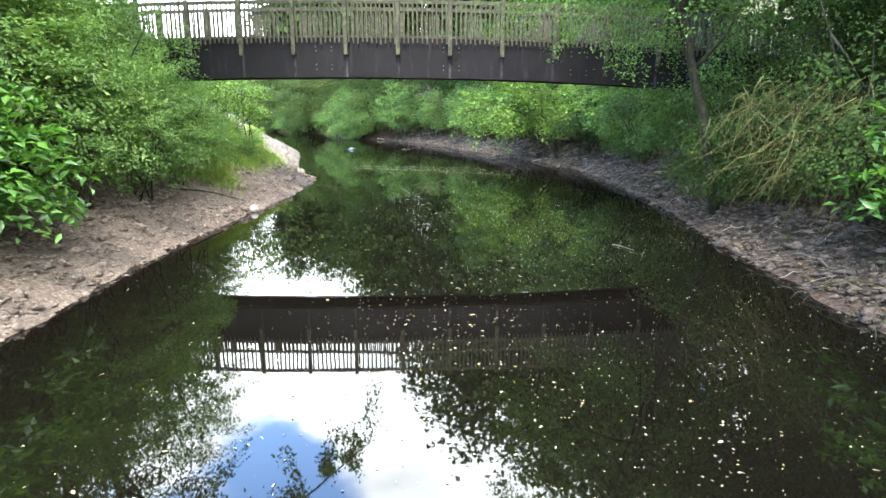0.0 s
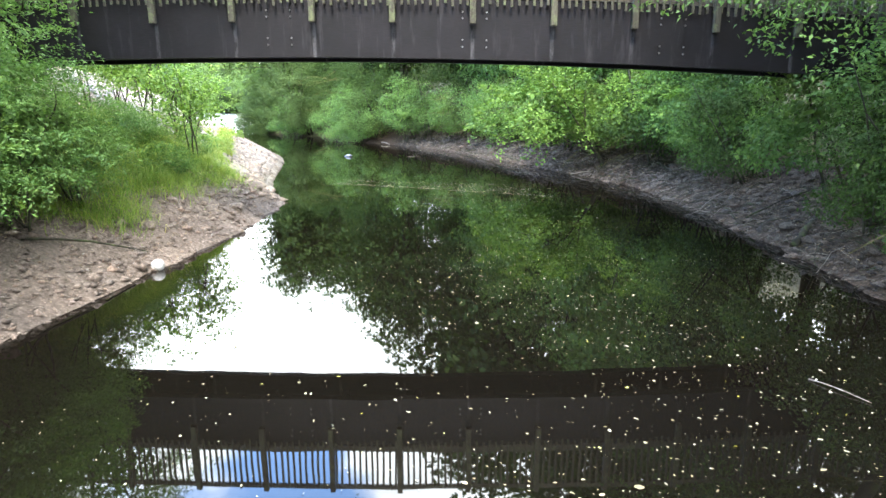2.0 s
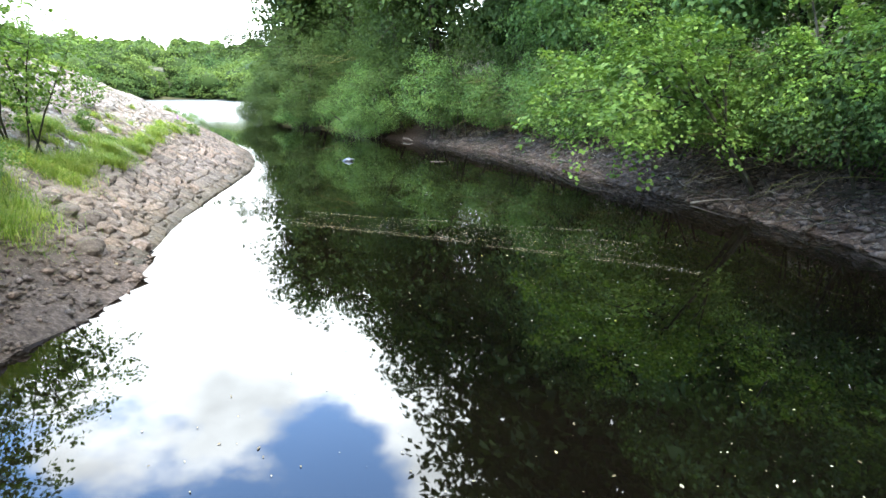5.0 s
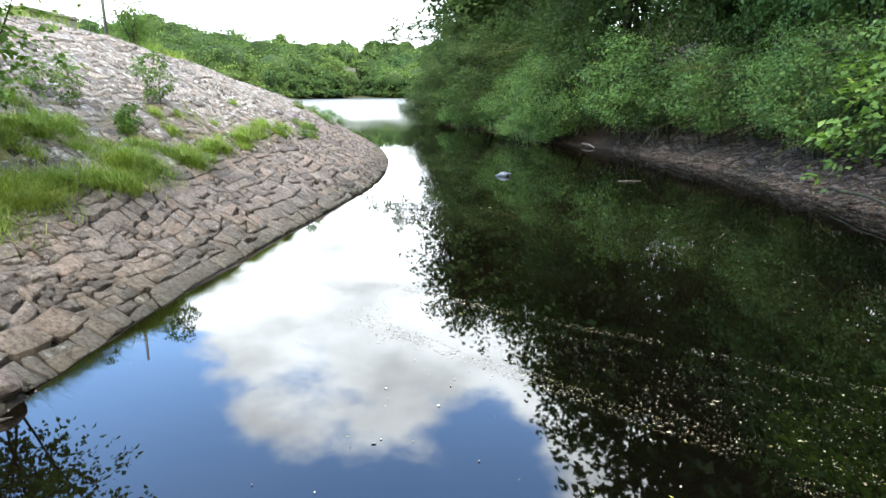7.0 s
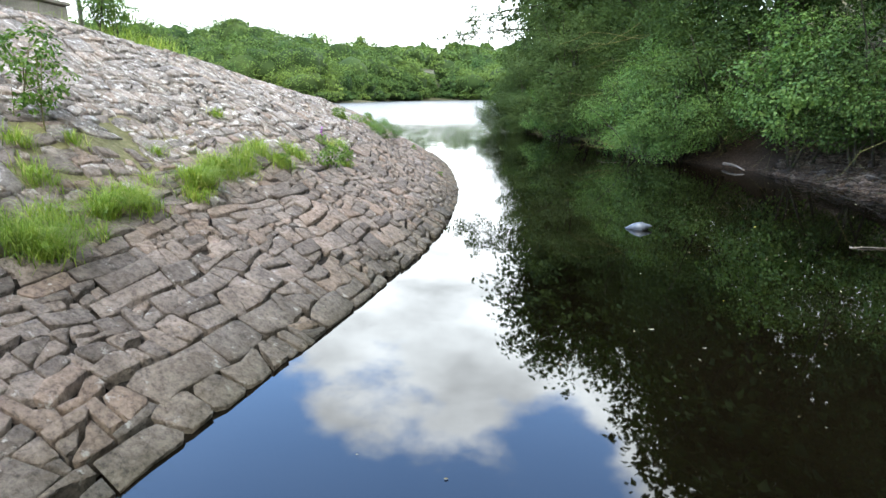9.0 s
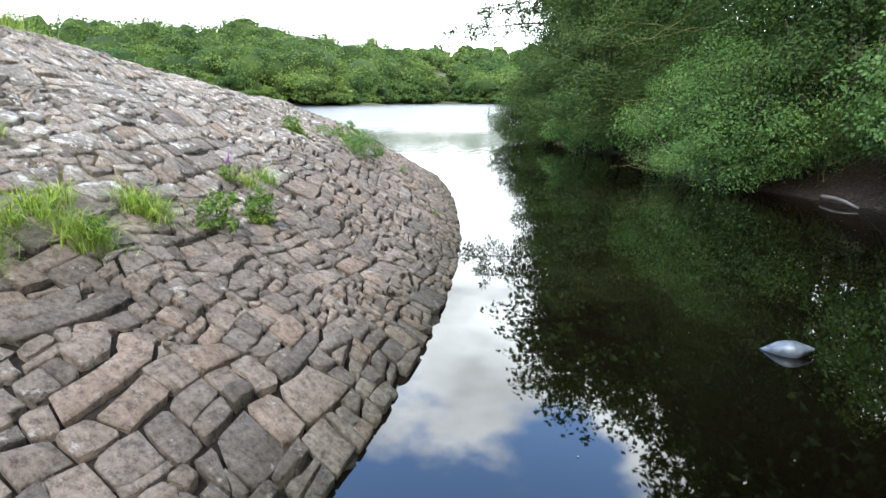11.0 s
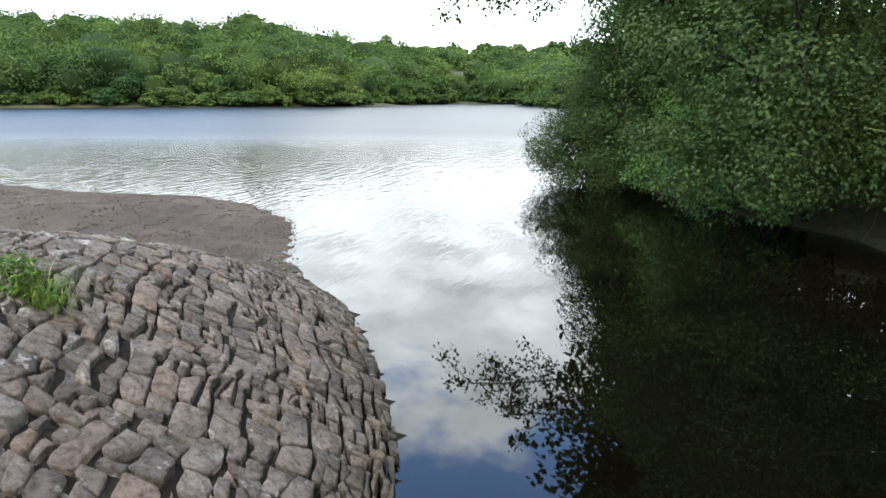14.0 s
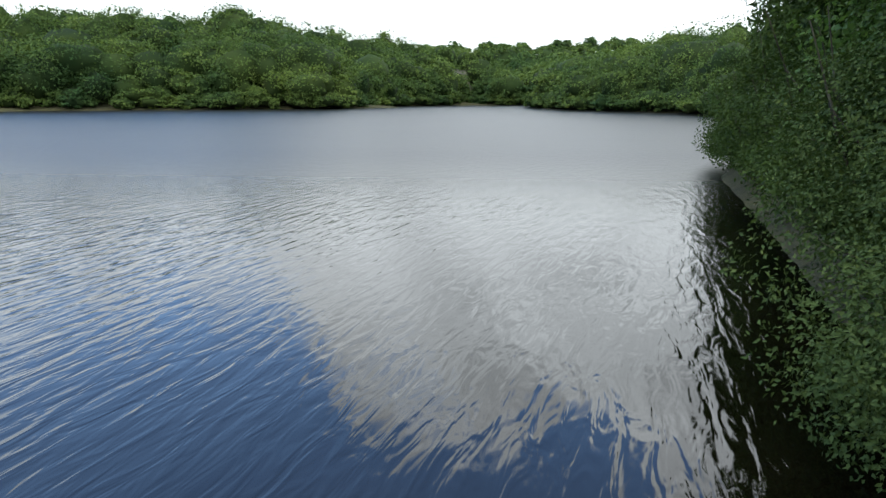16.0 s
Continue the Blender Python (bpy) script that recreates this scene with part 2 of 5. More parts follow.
def water_material():
    m, nt, p = material("water", 0.02, 0.5)
    p.inputs["IOR"].default_value = 1.55
    murk = ramp(nt, noise_tex(nt, 0.22, 3, 0.5), [(0.35, (0.0010, 0.0008, 0.0004)), (0.7, (0.0034, 0.0026, 0.0013))])
    # silty shallows at the head of the channel
    gs = nt.nodes.new("ShaderNodeNewGeometry")
    ss = nt.nodes.new("ShaderNodeSeparateXYZ")
    nt.links.new(gs.outputs["Position"], ss.inputs[0])
    silt = nt.nodes.new("ShaderNodeMapRange"); silt.interpolation_type = "SMOOTHSTEP"
    silt.inputs["From Min"].default_value, silt.inputs["From Max"].default_value = 10.0, 30.0
    silt.inputs["To Min"].default_value, silt.inputs["To Max"].default_value = 1.0, 0.0
    nt.links.new(ss.outputs[1], silt.inputs["Value"])
    murk = mixed(nt, silt.outputs[0], murk, (0.0032, 0.0026, 0.0019))
    nt.links.new(murk, p.inputs["Base Color"])
    g = nt.nodes.new("ShaderNodeNewGeometry")
    sep = nt.nodes.new("ShaderNodeSeparateXYZ")
    nt.links.new(g.outputs["Position"], sep.inputs[0])
    # distance out of the sheltered channel
    d1 = nt.nodes.new("ShaderNodeMath"); d1.operation = "MULTIPLY_ADD"
    d1.inputs[1].default_value, d1.inputs[2].default_value = -0.45, 0.0
    nt.links.new(sep.outputs[0], d1.inputs[0])
    d2 = nt.nodes.new("ShaderNodeMath"); d2.operation = "MULTIPLY_ADD"
    d2.inputs[1].default_value = 0.9
    nt.links.new(sep.outputs[1], d2.inputs[0]); nt.links.new(d1.outputs[0], d2.inputs[2])
    open_ = nt.nodes.new("ShaderNodeMapRange"); open_.interpolation_type = "SMOOTHSTEP"
    open_.inputs["From Min"].default_value, open_.inputs["From Max"].default_value = 47.0, 66.0
    nt.links.new(d2.outputs[0], open_.inputs["Value"])
    patch = ramp(nt, noise_tex(nt, 0.09, 2, 0.5), [(0.35, (0.55, 0.55, 0.55)), (0.65, (1, 1, 1))])
    amp = nt.nodes.new("ShaderNodeMath"); amp.operation = "MULTIPLY"
    nt.links.new(open_.outputs[0], amp.inputs[0]); nt.links.new(patch, amp.inputs[1])
    mp = nt.nodes.new("ShaderNodeMapping")
    mp.vector_type = "TEXTURE"
    mp.inputs["Rotation"].default_value = (0, 0, radians(102))
    mp.inputs["Scale"].default_value = (2.4, 0.62, 1.0)
    nt.links.new(g.outputs["Position"], mp.inputs[0])
    rip = nt.nodes.new("ShaderNodeTexNoise")
    rip.inputs["Scale"].default_value, rip.inputs["Detail"].default_value, rip.inputs["Distortion"].default_value = 3.4, 2.3, 0.5
    nt.links.new(mp.outputs[0], rip.inputs["Vector"])
    # the breeze freshens out on the reservoir
    far = nt.nodes.new("ShaderNodeMapRange")
    far.inputs["From Min"].default_value, far.inputs["From Max"].default_value = 60.0, 170.0
    far.inputs["To Min"].default_value, far.inputs["To Max"].default_value = 1.0, 2.0
    nt.links.new(d2.outputs[0], far.inputs["Value"])
    amp2 = nt.nodes.new("ShaderNodeMath"); amp2.operation = "MULTIPLY"
    nt.links.new(amp.outputs[0], amp2.inputs[0]); nt.links.new(far.outputs[0], amp2.inputs[1])
    hm = nt.nodes.new("ShaderNodeMath"); hm.operation = "MULTIPLY"
    nt.links.new(rip.outputs["Fac"], hm.inputs[0]); nt.links.new(amp2.outputs[0], hm.inputs[1])
    calm = nt.nodes.new("ShaderNodeMath"); calm.operation = "MULTIPLY_ADD"
    calm.inputs[1].default_value = 0.03
    nt.links.new(noise_tex(nt, 1.3, 2, 0.5), calm.inputs[0]); nt.links.new(hm.outputs[0], calm.inputs[2])
    bump(nt, p, calm.outputs[0], 1.0, 0.031)
    fr = nt.nodes.new("ShaderNodeMapRange"); fr.interpolation_type = "SMOOTHSTEP"
    fr.inputs["From Min"].default_value, fr.inputs["From Max"].default_value = 57.0, 88.0
    fr.inputs["To Min"].default_value, fr.inputs["To Max"].default_value = 0.02, 0.36
    nt.links.new(d2.outputs[0], fr.inputs["Value"]); nt.links.new(fr.outputs[0], p.inputs["Roughness"])
    return m


M_GRAVEL = earth_material("gravel_bank", (0.034, 0.025, 0.020), (0.118, 0.092, 0.077), (0.27, 0.225, 0.195), 19.0)
M_MUD = earth_material("dark_mud", (0.011, 0.0075, 0.005), (0.044, 0.030, 0.021), (0.140, 0.101, 0.072), 17.0)
M_SPIT = earth_material("brown_shingle", (0.026, 0.019, 0.014), (0.096, 0.073, 0.056), (0.215, 0.174, 0.137), 34.0, 0.5)
M_SOIL = earth_material("woodland_soil", (0.03, 0.03, 0.015), (0.06, 0.06, 0.028), (0.10, 0.10, 0.045), 9.0)
M_TURF = earth_material("dry_turf", (0.10, 0.10, 0.04), (0.20, 0.19, 0.09), (0.32, 0.29, 0.18), 14.0)
M_JOINT = earth_material("joint_earth", (0.008, 0.007, 0.005), (0.022, 0.018, 0.015), (0.05, 0.043, 0.036), 18.0)
M_SILT = earth_material("pale_silt", (0.07, 0.058, 0.046), (0.165, 0.138, 0.112), (0.28, 0.245, 0.205), 24.0, 1.3)
M_WATER = water_material()
M_STONE = stone_material("paving_stone", (0.180, 0.152, 0.133), (0.36, 0.34, 0.315), 0.60, 0.42)
M_STONE_PALE = stone_material("lichened_stone", (0.226, 0.202, 0.182), (0.47, 0.45, 0.42), 0.54)
M_SHINGLE = stone_material("shingle", (0.108, 0.085, 0.067), (0.23, 0.195, 0.16), 0.6)
M_PEBBLE = stone_material("pebble", (0.172, 0.140, 0.122), (0.34, 0.32, 0.30), 0.6)
M_PEBBLE_DARK = stone_material("dark_pebble", (0.088, 0.072, 0.060), (0.15, 0.13, 0.11), 0.62)
M_LEAF = leaf_material("alder_leaf", (0.064, 0.122, 0.039), (0.085, 0.158, 0.051), (0.112, 0.194, 0.062), (0.155, 0.235, 0.075))
M_LEAF_DARK = leaf_material("dark_leaf", (0.024, 0.046, 0.0115), (0.033, 0.062, 0.015), (0.044, 0.078, 0.019), (0.064, 0.100, 0.027), 0.65, 0.2)
M_SALLOW = leaf_material("sallow_leaf", (0.034, 0.060, 0.019), (0.046, 0.077, 0.025), (0.060, 0.094, 0.031), (0.084, 0.120, 0.041), 0.7, 0.2)
M_LEAF_LIGHT = leaf_material("young_leaf", (0.050, 0.100, 0.022), (0.087, 0.158, 0.036), (0.134, 0.224, 0.054), (0.188, 0.264, 0.080))
M_HAZEL = leaf_material("hazel_leaf", (0.078, 0.150, 0.032), (0.134, 0.235, 0.054), (0.196, 0.315, 0.078), (0.269, 0.360, 0.108))
M_LAUREL = leaf_material("laurel_leaf", (0.03, 0.085, 0.018), (0.055, 0.14, 0.026), (0.09, 0.20, 0.036), None, 0.32)
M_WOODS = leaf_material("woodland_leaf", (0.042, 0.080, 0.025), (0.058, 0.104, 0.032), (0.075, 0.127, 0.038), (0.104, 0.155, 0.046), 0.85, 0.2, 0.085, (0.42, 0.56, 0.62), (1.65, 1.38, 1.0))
# woodland_leaf darkened: the shade inside the far crowns is in the colour
M_WOODS_HEART = leaf_material("painted_shade_leaf", (0.014, 0.028, 0.009), (0.019, 0.037, 0.011), (0.025, 0.046, 0.013), None, 0.9, 0.0, 0.085, (0.50, 0.66, 0.62), (1.55, 1.28, 0.95))
M_GRASS = leaf_material("grass_blade", (0.10, 0.17, 0.028), (0.18, 0.27, 0.05), (0.27, 0.34, 0.08), (0.42, 0.37, 0.20), 0.6, 0.3, 1.6)
M_BARK = wood_material("bark", (0.014, 0.013, 0.009), (0.044, 0.040, 0.028), (6, 6, 2), 0.95, None, (0.042, 0.054, 0.018))
M_TWIG = wood_material("mossy_twig", (0.050, 0.050, 0.016), (0.16, 0.155, 0.055), (6, 6, 2), 0.95)
M_DEADWOOD = wood_material("bleached_wood", (0.10, 0.088, 0.072), (0.26, 0.23, 0.195), (8, 8, 2), 0.9)
M_GIRDER = wood_material("stained_glulam", (0.0032, 0.0026, 0.0034), (0.0085, 0.0068, 0.0088), (1, 12, 14), 0.75, (0.021, 0.0185, 0.021), None, (0.055, 0.052, 0.055))
M_DECK = wood_material("deck_timber", (0.035, 0.03, 0.025), (0.09, 0.08, 0.065), (2, 12, 12), 0.9)
M_RAIL = wood_material("weathered_timber", (0.032, 0.030, 0.022), (0.074, 0.070, 0.052), (12, 12, 1.2), 0.9, None, (0.085, 0.095, 0.05))

# ---------------------------------------------------------------- the lie of the land
LEFT = [(-4.9, -60), (-4.9, 0), (-4.8, 8), (-4.85, 12), (-4.6, 15), (-4.25, 18.5), (-4.3, 22), (-5.15, 24.2), (-5.8, 26.3), (-6.25, 28.5), (-6.85, 31.3),
        (-7.2, 33.0), (-7.72, 34.8), (-8.48, 36.6), (-9.05, 37.9), (-9.85, 39.4), (-11.35, 42), (-13.35, 44.9), (-15.3, 46.8), (-16.9, 47.5), (-18.0, 48.6), (-19.6, 50.3), (-21.6, 51.3), (-23.9, 51.6), (-27.5, 50.4)]
SHORE = [(-45, 43), (-90, 25), (-160, 30), (-185, 70), (-158, 115), (-137, 139), (-112, 161), (-122, 199), (-118, 235), (-93, 240), (-80, 200), (-57, 176), (-39, 166), (-24, 140), (-22, 105)]
RIGHT = [(-21.2, 78), (-18.9, 68.2), (-17.6, 62.0), (-15.9, 59.7), (-12.4, 55.9), (-10.2, 54.2), (-8.2, 50.2), (-6.9, 47.4), (-3.6, 44.9), (0.0, 39.2), (2.3, 33.3), (4.2, 28.6), (5.3, 25.2), (5.5, 20), (5.35, 15.6), (5.0, 11.5), (4.9, 8), (4.9, -60)]
TOE = [(-16.9, 47.5), (-19.8, 46.8), (-23.0, 45.2), (-28.0, 42.5), (-45, 36), (-90, 18)]


def seg_dist(P, line):
    best = np.full(len(P), 1e9)
    for a, b in zip(line[:-1], line[1:]):
        a, b = np.array(a, float), np.array(b, float)
        ab = b - a
        t = np.clip(((P - a) @ ab) / (ab @ ab), 0, 1)
        best = np.minimum(best, np.linalg.norm(P - a - t[:, None] * ab, axis=1))
    return best


def inside(P, poly):
    hit = np.zeros(len(P), bool)
    n = len(poly)
    for i in range(n):
        (x1, y1), (x2, y2) = poly[i], poly[(i + 1) % n]
        if y1 == y2:
            continue
        c = ((y1 > P[:, 1]) != (y2 > P[:, 1])) & (P[:, 0] < (x2 - x1) * (P[:, 1] - y1) / (y2 - y1) + x1)
        hit ^= c
    return hit


WATER_POLY = LEFT + SHORE + RIGHT


def sstep(x):
    x = np.clip(x, 0, 1)
    return x * x * (3 - 2 * x)


def wob(P, s, seed=0.0):
    """Smooth, cheap unevenness of the ground."""
    x, y = P[:, 0] * s + seed, P[:, 1] * s - seed * 1.7
    return (np.sin(x * 1.7 + 1.3 * np.sin(y * 1.1)) + np.sin(y * 2.1 + 1.7 * np.sin(x * 0.8 + 2)) + 0.5 * np.sin(3.9 * x + 2.7 * y)) / 2.5


def ground_z(P):
    """Height of the ground over the plan."""
    P = np.asarray(P, float).reshape(-1, 2)
    x, y = P[:, 0], P[:, 1]
    wet = inside(P, WATER_POLY)
    dL, dR, dS = seg_dist(P, LEFT), seg_dist(P, RIGHT), seg_dist(P, [LEFT[-1]] + SHORE + [RIGHT[0]])
    d = np.minimum(np.minimum(dL, dR), dS)
    bed = -np.minimum(0.35 * d, 1.4)
    # embankment on the side of the dam
    d2 = seg_dist(P, TOE)
    north = inside(P, TOE + [(-90, 300), (40, 300), (40, 47.5)])
    d2 = np.where(north, -d2, d2)
    up1 = 0.01 + 0.55 * dL
    up2 = 0.12 + 2.2 * (1 - np.exp(-np.maximum(d2, 0) / 5)) + 0.03 * np.maximum(d2, 0) + 0.75 * sstep((d2 - 9) / 8)
    k = 0.14
    up = -k * np.log(np.exp(-np.minimum(up1, 30) / k) + np.exp(-up2 / k))
    up = up + 1.9 * sstep((-15.5 - x) / 5) * sstep((38.5 - y) / 5) * (dL > 0)
    shingle = np.minimum(0.075 * dL, 0.28)
    left = np.where(d2 < 0, shingle, np.maximum(up, shingle * 0.9))
    right = np.minimum(0.55 * dR, 0.9 + 0.45 * np.maximum(dR - 1.6, 0)) 
    right = np.minimum(right, 14)
    hill = (0.34 - 0.22 * sstep((x + 112) / 26)) * np.minimum(dS, 33) + 0.03 * dS
    vale = 0.07 * np.minimum(dS, 120)
    w = sstep((x + 135) / 40) * sstep((y - 185) / 40) * sstep((-45 - x) / 30)
    far = hill * (1 - w) + vale * w
    far = np.where(y > 190, np.minimum(far, 9 + 0.05 * dS), far) + 15 * sstep((y - 330) / 240)
    left = left + np.minimum(9, 0.02 * np.maximum(-40 - x, 0) * np.minimum(dS, 60) * 0.1)
    isl = (x < -4) & (y < 55) & (dL < dR) & (dL <= dS + 20)
    isr = (dR <= dS) & ~isl
    land = np.where(isl, left, np.where(isr, right, far))
    near = (y < 44) & ((y < 23.4) | ~isl)
    rag = np.where(near, 0.045 * wob(P, 1.9, 2) + 0.03 * wob(P, 5.3, 7), 0) * np.exp(-d / 1.2)
    bed = bed + rag
    land = land + rag + wob(P, 0.9) * np.clip(d * 0.04, 0, 0.10) + wob(P, 3.1, 4) * np.clip(d * 0.03, 0, 0.03)
    return np.where(wet, bed, land)


def gz(x, y):
    return float(ground_z([(x, y)])[0])


def link_mesh(name, verts, faces, mat, parent=None, smooth=False):
    me = bpy.data.meshes.new(name)
    me.from_pydata(verts, [], faces)
    for mm in (mat if isinstance(mat, (list, tuple)) else [mat]):
        me.materials.append(mm)
    if smooth:
        me.shade_smooth()
    ob = new(name, me)
    if parent is not None:
        ob.parent = parent
    return ob


def fast_mesh(name, V, F, mat):
    """Mesh from arrays; F has a fixed number of corners a face."""
    me = bpy.data.meshes.new(name)
    V, F = np.asarray(V, np.float32), np.asarray(F, np.int32)
    me.vertices.add(len(V)); me.vertices.foreach_set("co", V.ravel())
    n, k = F.shape
    me.loops.add(n * k); me.loops.foreach_set("vertex_index", F.ravel())
    me.polygons.add(n)
    me.polygons.foreach_set("loop_start", np.arange(0, n * k, k, dtype=np.int32))
    me.polygons.foreach_set("loop_total", np.full(n, k, np.int32))
    me.update(calc_edges=True)
    for mm in (mat if isinstance(mat, (list, tuple)) else [mat]):
        me.materials.append(mm)
    return me


def part(name, bm, mat, parent=None, label=""):
    me = bpy.data.meshes.new(name)
    bm.to_mesh(me)
    bm.free()
    me.materials.append(mat)
    ob = new(name, me)
    ob.parent = parent
    if label:
        ob["label"] = label
    return ob


def spaced(lo, hi, near_lo, near_hi, fine, grow=1.22, cap=25.0):
    v = list(np.arange(near_lo, near_hi + 1e-6, fine))
    s = fine
    while v[-1] < hi:
        s = min(s * grow, cap); v.append(v[-1] + s)
    s, pre = fine, [near_lo]
    while pre[-1] > lo:
        s = min(s * grow, cap); pre.append(pre[-1] - s)
    return np.array(pre[:0:-1] + v)


def build_ground():
    xs = spaced(-1500, 1500, -30, 12, 0.38)
    ys = spaced(-600, 2200, -3, 64, 0.38)
    X, Y = np.meshgrid(xs, ys)
    P = np.stack([X.ravel(), Y.ravel()], 1)
    z = ground_z(P)
    dv = seg_dist(P, LEFT)
    under = (P[:, 0] < -4) & (P[:, 1] > 23.6) & (P[:, 1] < 48) & (z > 0) & (dv < 9) & ~inside(P, TOE + [(-90, 300), (40, 300), (40, 47.5)])  # bed of the paving
    silted = sstep((dv - 2.3) / 0.5) * sstep((32.5 - P[:, 1]) / 1.5)
    z = np.where(under, z - np.where(P[:, 1] < 31, 0.052, 0.034) * (1 - 0.85 * silted) - 0.14 * (1 - sstep((dv - 0.1) / 0.6)), z)
    nx, ny = len(xs), len(ys)
    i = np.arange(nx * ny).reshape(ny, nx)
    F = np.stack([i[:-1, :-1], i[:-1, 1:], i[1:, 1:], i[1:, :-1]], -1).reshape(-1, 4)
    V = np.column_stack([P, z])
    me = fast_mesh("ground", V, F, [M_GRAVEL, M_MUD, M_SPIT, M_SOIL, M_TURF, M_JOINT, M_SILT])
    C = P[F].mean(1)
    dL, dR = seg_dist(C, LEFT), seg_dist(C, RIGHT)
    zone = np.full(len(F), 3)
    isl = (C[:, 0] < -3) & (C[:, 1] < 53) & (dL < dR)
    zone[isl & (dL < 2.2)] = 0
    zone[isl & (C[:, 1] > 23.2)] = 5
    north = inside(C, TOE + [(-90, 300), (40, 300), (40, 47.5)])
    zone[isl & north] = 2
    zone[isl & ~north & (C[:, 1] > 23) & ((dL > 6.5) | ((dL > 2.3) & (dL < 3.3) & (C[:, 1] < 34)))] = 4
    zone[isl & ~north & (C[:, 1] > 23.2) & (C[:, 1] < 31.8) & (dL > 3.2) & (dL < 6.6)] = 6
    zone[isl & (C[:, 0] < -16.9) & (C[:, 1] > 43.5)] = 2
    zone[~isl & (dR < 2.6) & (C[:, 1] < 48)] = 1
    me.polygons.foreach_set("material_index", zone.astype(np.int32))
    me.shade_smooth()
    tagged(new("ground", me), "banks of gravel, dark mud and woodland soil round the water", "ground", kind="structure")


build_ground()


def build_water():
    xs = spaced(-1400, 1400, -30, 12, 3.0, 1.5, 200)
    ys = spaced(-500, 2000, -3, 64, 3.0, 1.5, 200)
    X, Y = np.meshgrid(xs, ys)
    nx, ny = len(xs), len(ys)
    i = np.arange(nx * ny).reshape(ny, nx)
    F = np.stack([i[:-1, :-1], i[:-1, 1:], i[1:, 1:], i[1:, :-1]], -1).reshape(-1, 4)
    V = np.column_stack([X.ravel(), Y.ravel(), np.zeros(nx * ny)])
    ob = new("water", fast_mesh("water", V, F, M_WATER))
    tagged(ob, "still dark brown water that opens into a rippled reservoir", "water", kind="structure")


build_water()

# ---------------------------------------------------------------- plants
def unit(v):
    return v / (np.linalg.norm(v, axis=-1, keepdims=True) + 1e-9)


def leaf_arrays(rng, pos, out, size, width=0.62, updown=0.5, spread=0.8):
    """Folded leaves, two triangles each, that grow at pos and face roughly along out."""
    n = len(pos)
    nor = unit(out * 0.7 + np.array([0, 0, updown]) + rng.normal(0, spread * 0.6, (n, 3)))
    tip = rng.normal(0, 1, (n, 3)) + out * 0.9 + np.array([0, 0, -0.35])
    tip = unit(tip - nor * (tip * nor).sum(1, keepdims=True))
    side = np.cross(nor, tip)
    L = (size * rng.uniform(0.65, 1.25, n))[:, None]
    W = L * width * 0.5
    fold = L * 0.10
    b = pos
    V = np.stack([b, b + tip * L * 0.45 - side * W + nor * fold, b + tip * L - nor * fold * 0.8, b + tip * L * 0.45 + side * W + nor * fold], 1)
    i = np.arange(n)[:, None] * 4
    F = np.concatenate([i + [0, 2, 1], i + [0, 3, 2]], 1).reshape(-1, 3)
    return V.reshape(-1, 3), F


def crown_points(rng, n, clumps, centre, radii, clump_r, droop=0.0, shell=0.55, spray=False):
    """Leaf places in uneven clumps or layered sprays through an ellipsoid; returns places and outward directions."""
    dirs = unit(rng.normal(0, 1, (clumps, 3)))
    rad = rng.uniform(shell, 1.0, (clumps, 1)) ** 0.6
    c = np.array(centre) + dirs * rad * np.array(radii)
    c[:, 2] -= droop * (np.linalg.norm(dirs[:, :2], axis=1)) ** 2
    w = rng.uniform(0.5, 1.5, clumps)
    k = rng.choice(clumps, n, p=w / w.sum())
    u = unit(rng.normal(0, 1, (n, 3)))
    size = clump_r * (0.6 + 0.8 * (w[k] - 0.5))[:, None]
    if not spray:
        r = size * rng.uniform(0.25, 1.0, (n, 1)) ** 0.45
        p = c[k] + u * r * np.array([1.15, 1.15, 0.75])
        return p, unit(unit(p - np.array(centre)) * 0.8 + u), c
    ax = unit(dirs * np.array([1, 1, 0.55]) + rng.normal(0, 0.35, (clumps, 3)))
    side = unit(np.cross(ax, [0, 0, 1.0]) + 1e-6)
    lift = np.cross(side, ax)
    t = rng.uniform(-0.9, 1.15, (n, 1))
    p = c[k] + ax[k] * t * size * 1.35 + side[k] * rng.normal(0, 0.5, (n, 1)) * size * (1.15 - 0.5 * np.abs(t)) + lift[k] * rng.normal(0, 0.16, (n, 1)) * size
    p[:, 2] -= (np.maximum(t[:, 0], 0) ** 2) * size[:, 0] * 0.45
    return p, unit(lift[k] * 0.9 + ax[k] * 0.5 + 0.5 * u), c


def tube(pts, radii, sides=6):
    """A tapered limb along pts as vertices and faces."""
    pts = np.asarray(pts, float)
    V, F = [], []
    for i, (p, r) in enumerate(zip(pts, radii)):
        t = unit(pts[min(i + 1, len(pts) - 1)] - pts[max(i - 1, 0)])
        a = unit(np.cross(t, [0.31, 0.82, 0.47])); b = np.cross(t, a)
        for k in range(sides):
            an = 2 * math.pi * k / sides
            V.append(p + r * (math.cos(an) * a + math.sin(an) * b))
    for i in range(len(pts) - 1):
        for k in range(sides):
            F.append((i * sides + k, i * sides + (k + 1) % sides, (i + 1) * sides + (k + 1) % sides, (i + 1) * sides + k))
    F.append(tuple(range(sides - 1, -1, -1)))
    F.append(tuple((len(pts) - 1) * sides + k for k in range(sides)))
    return [tuple(v) for v in V], F


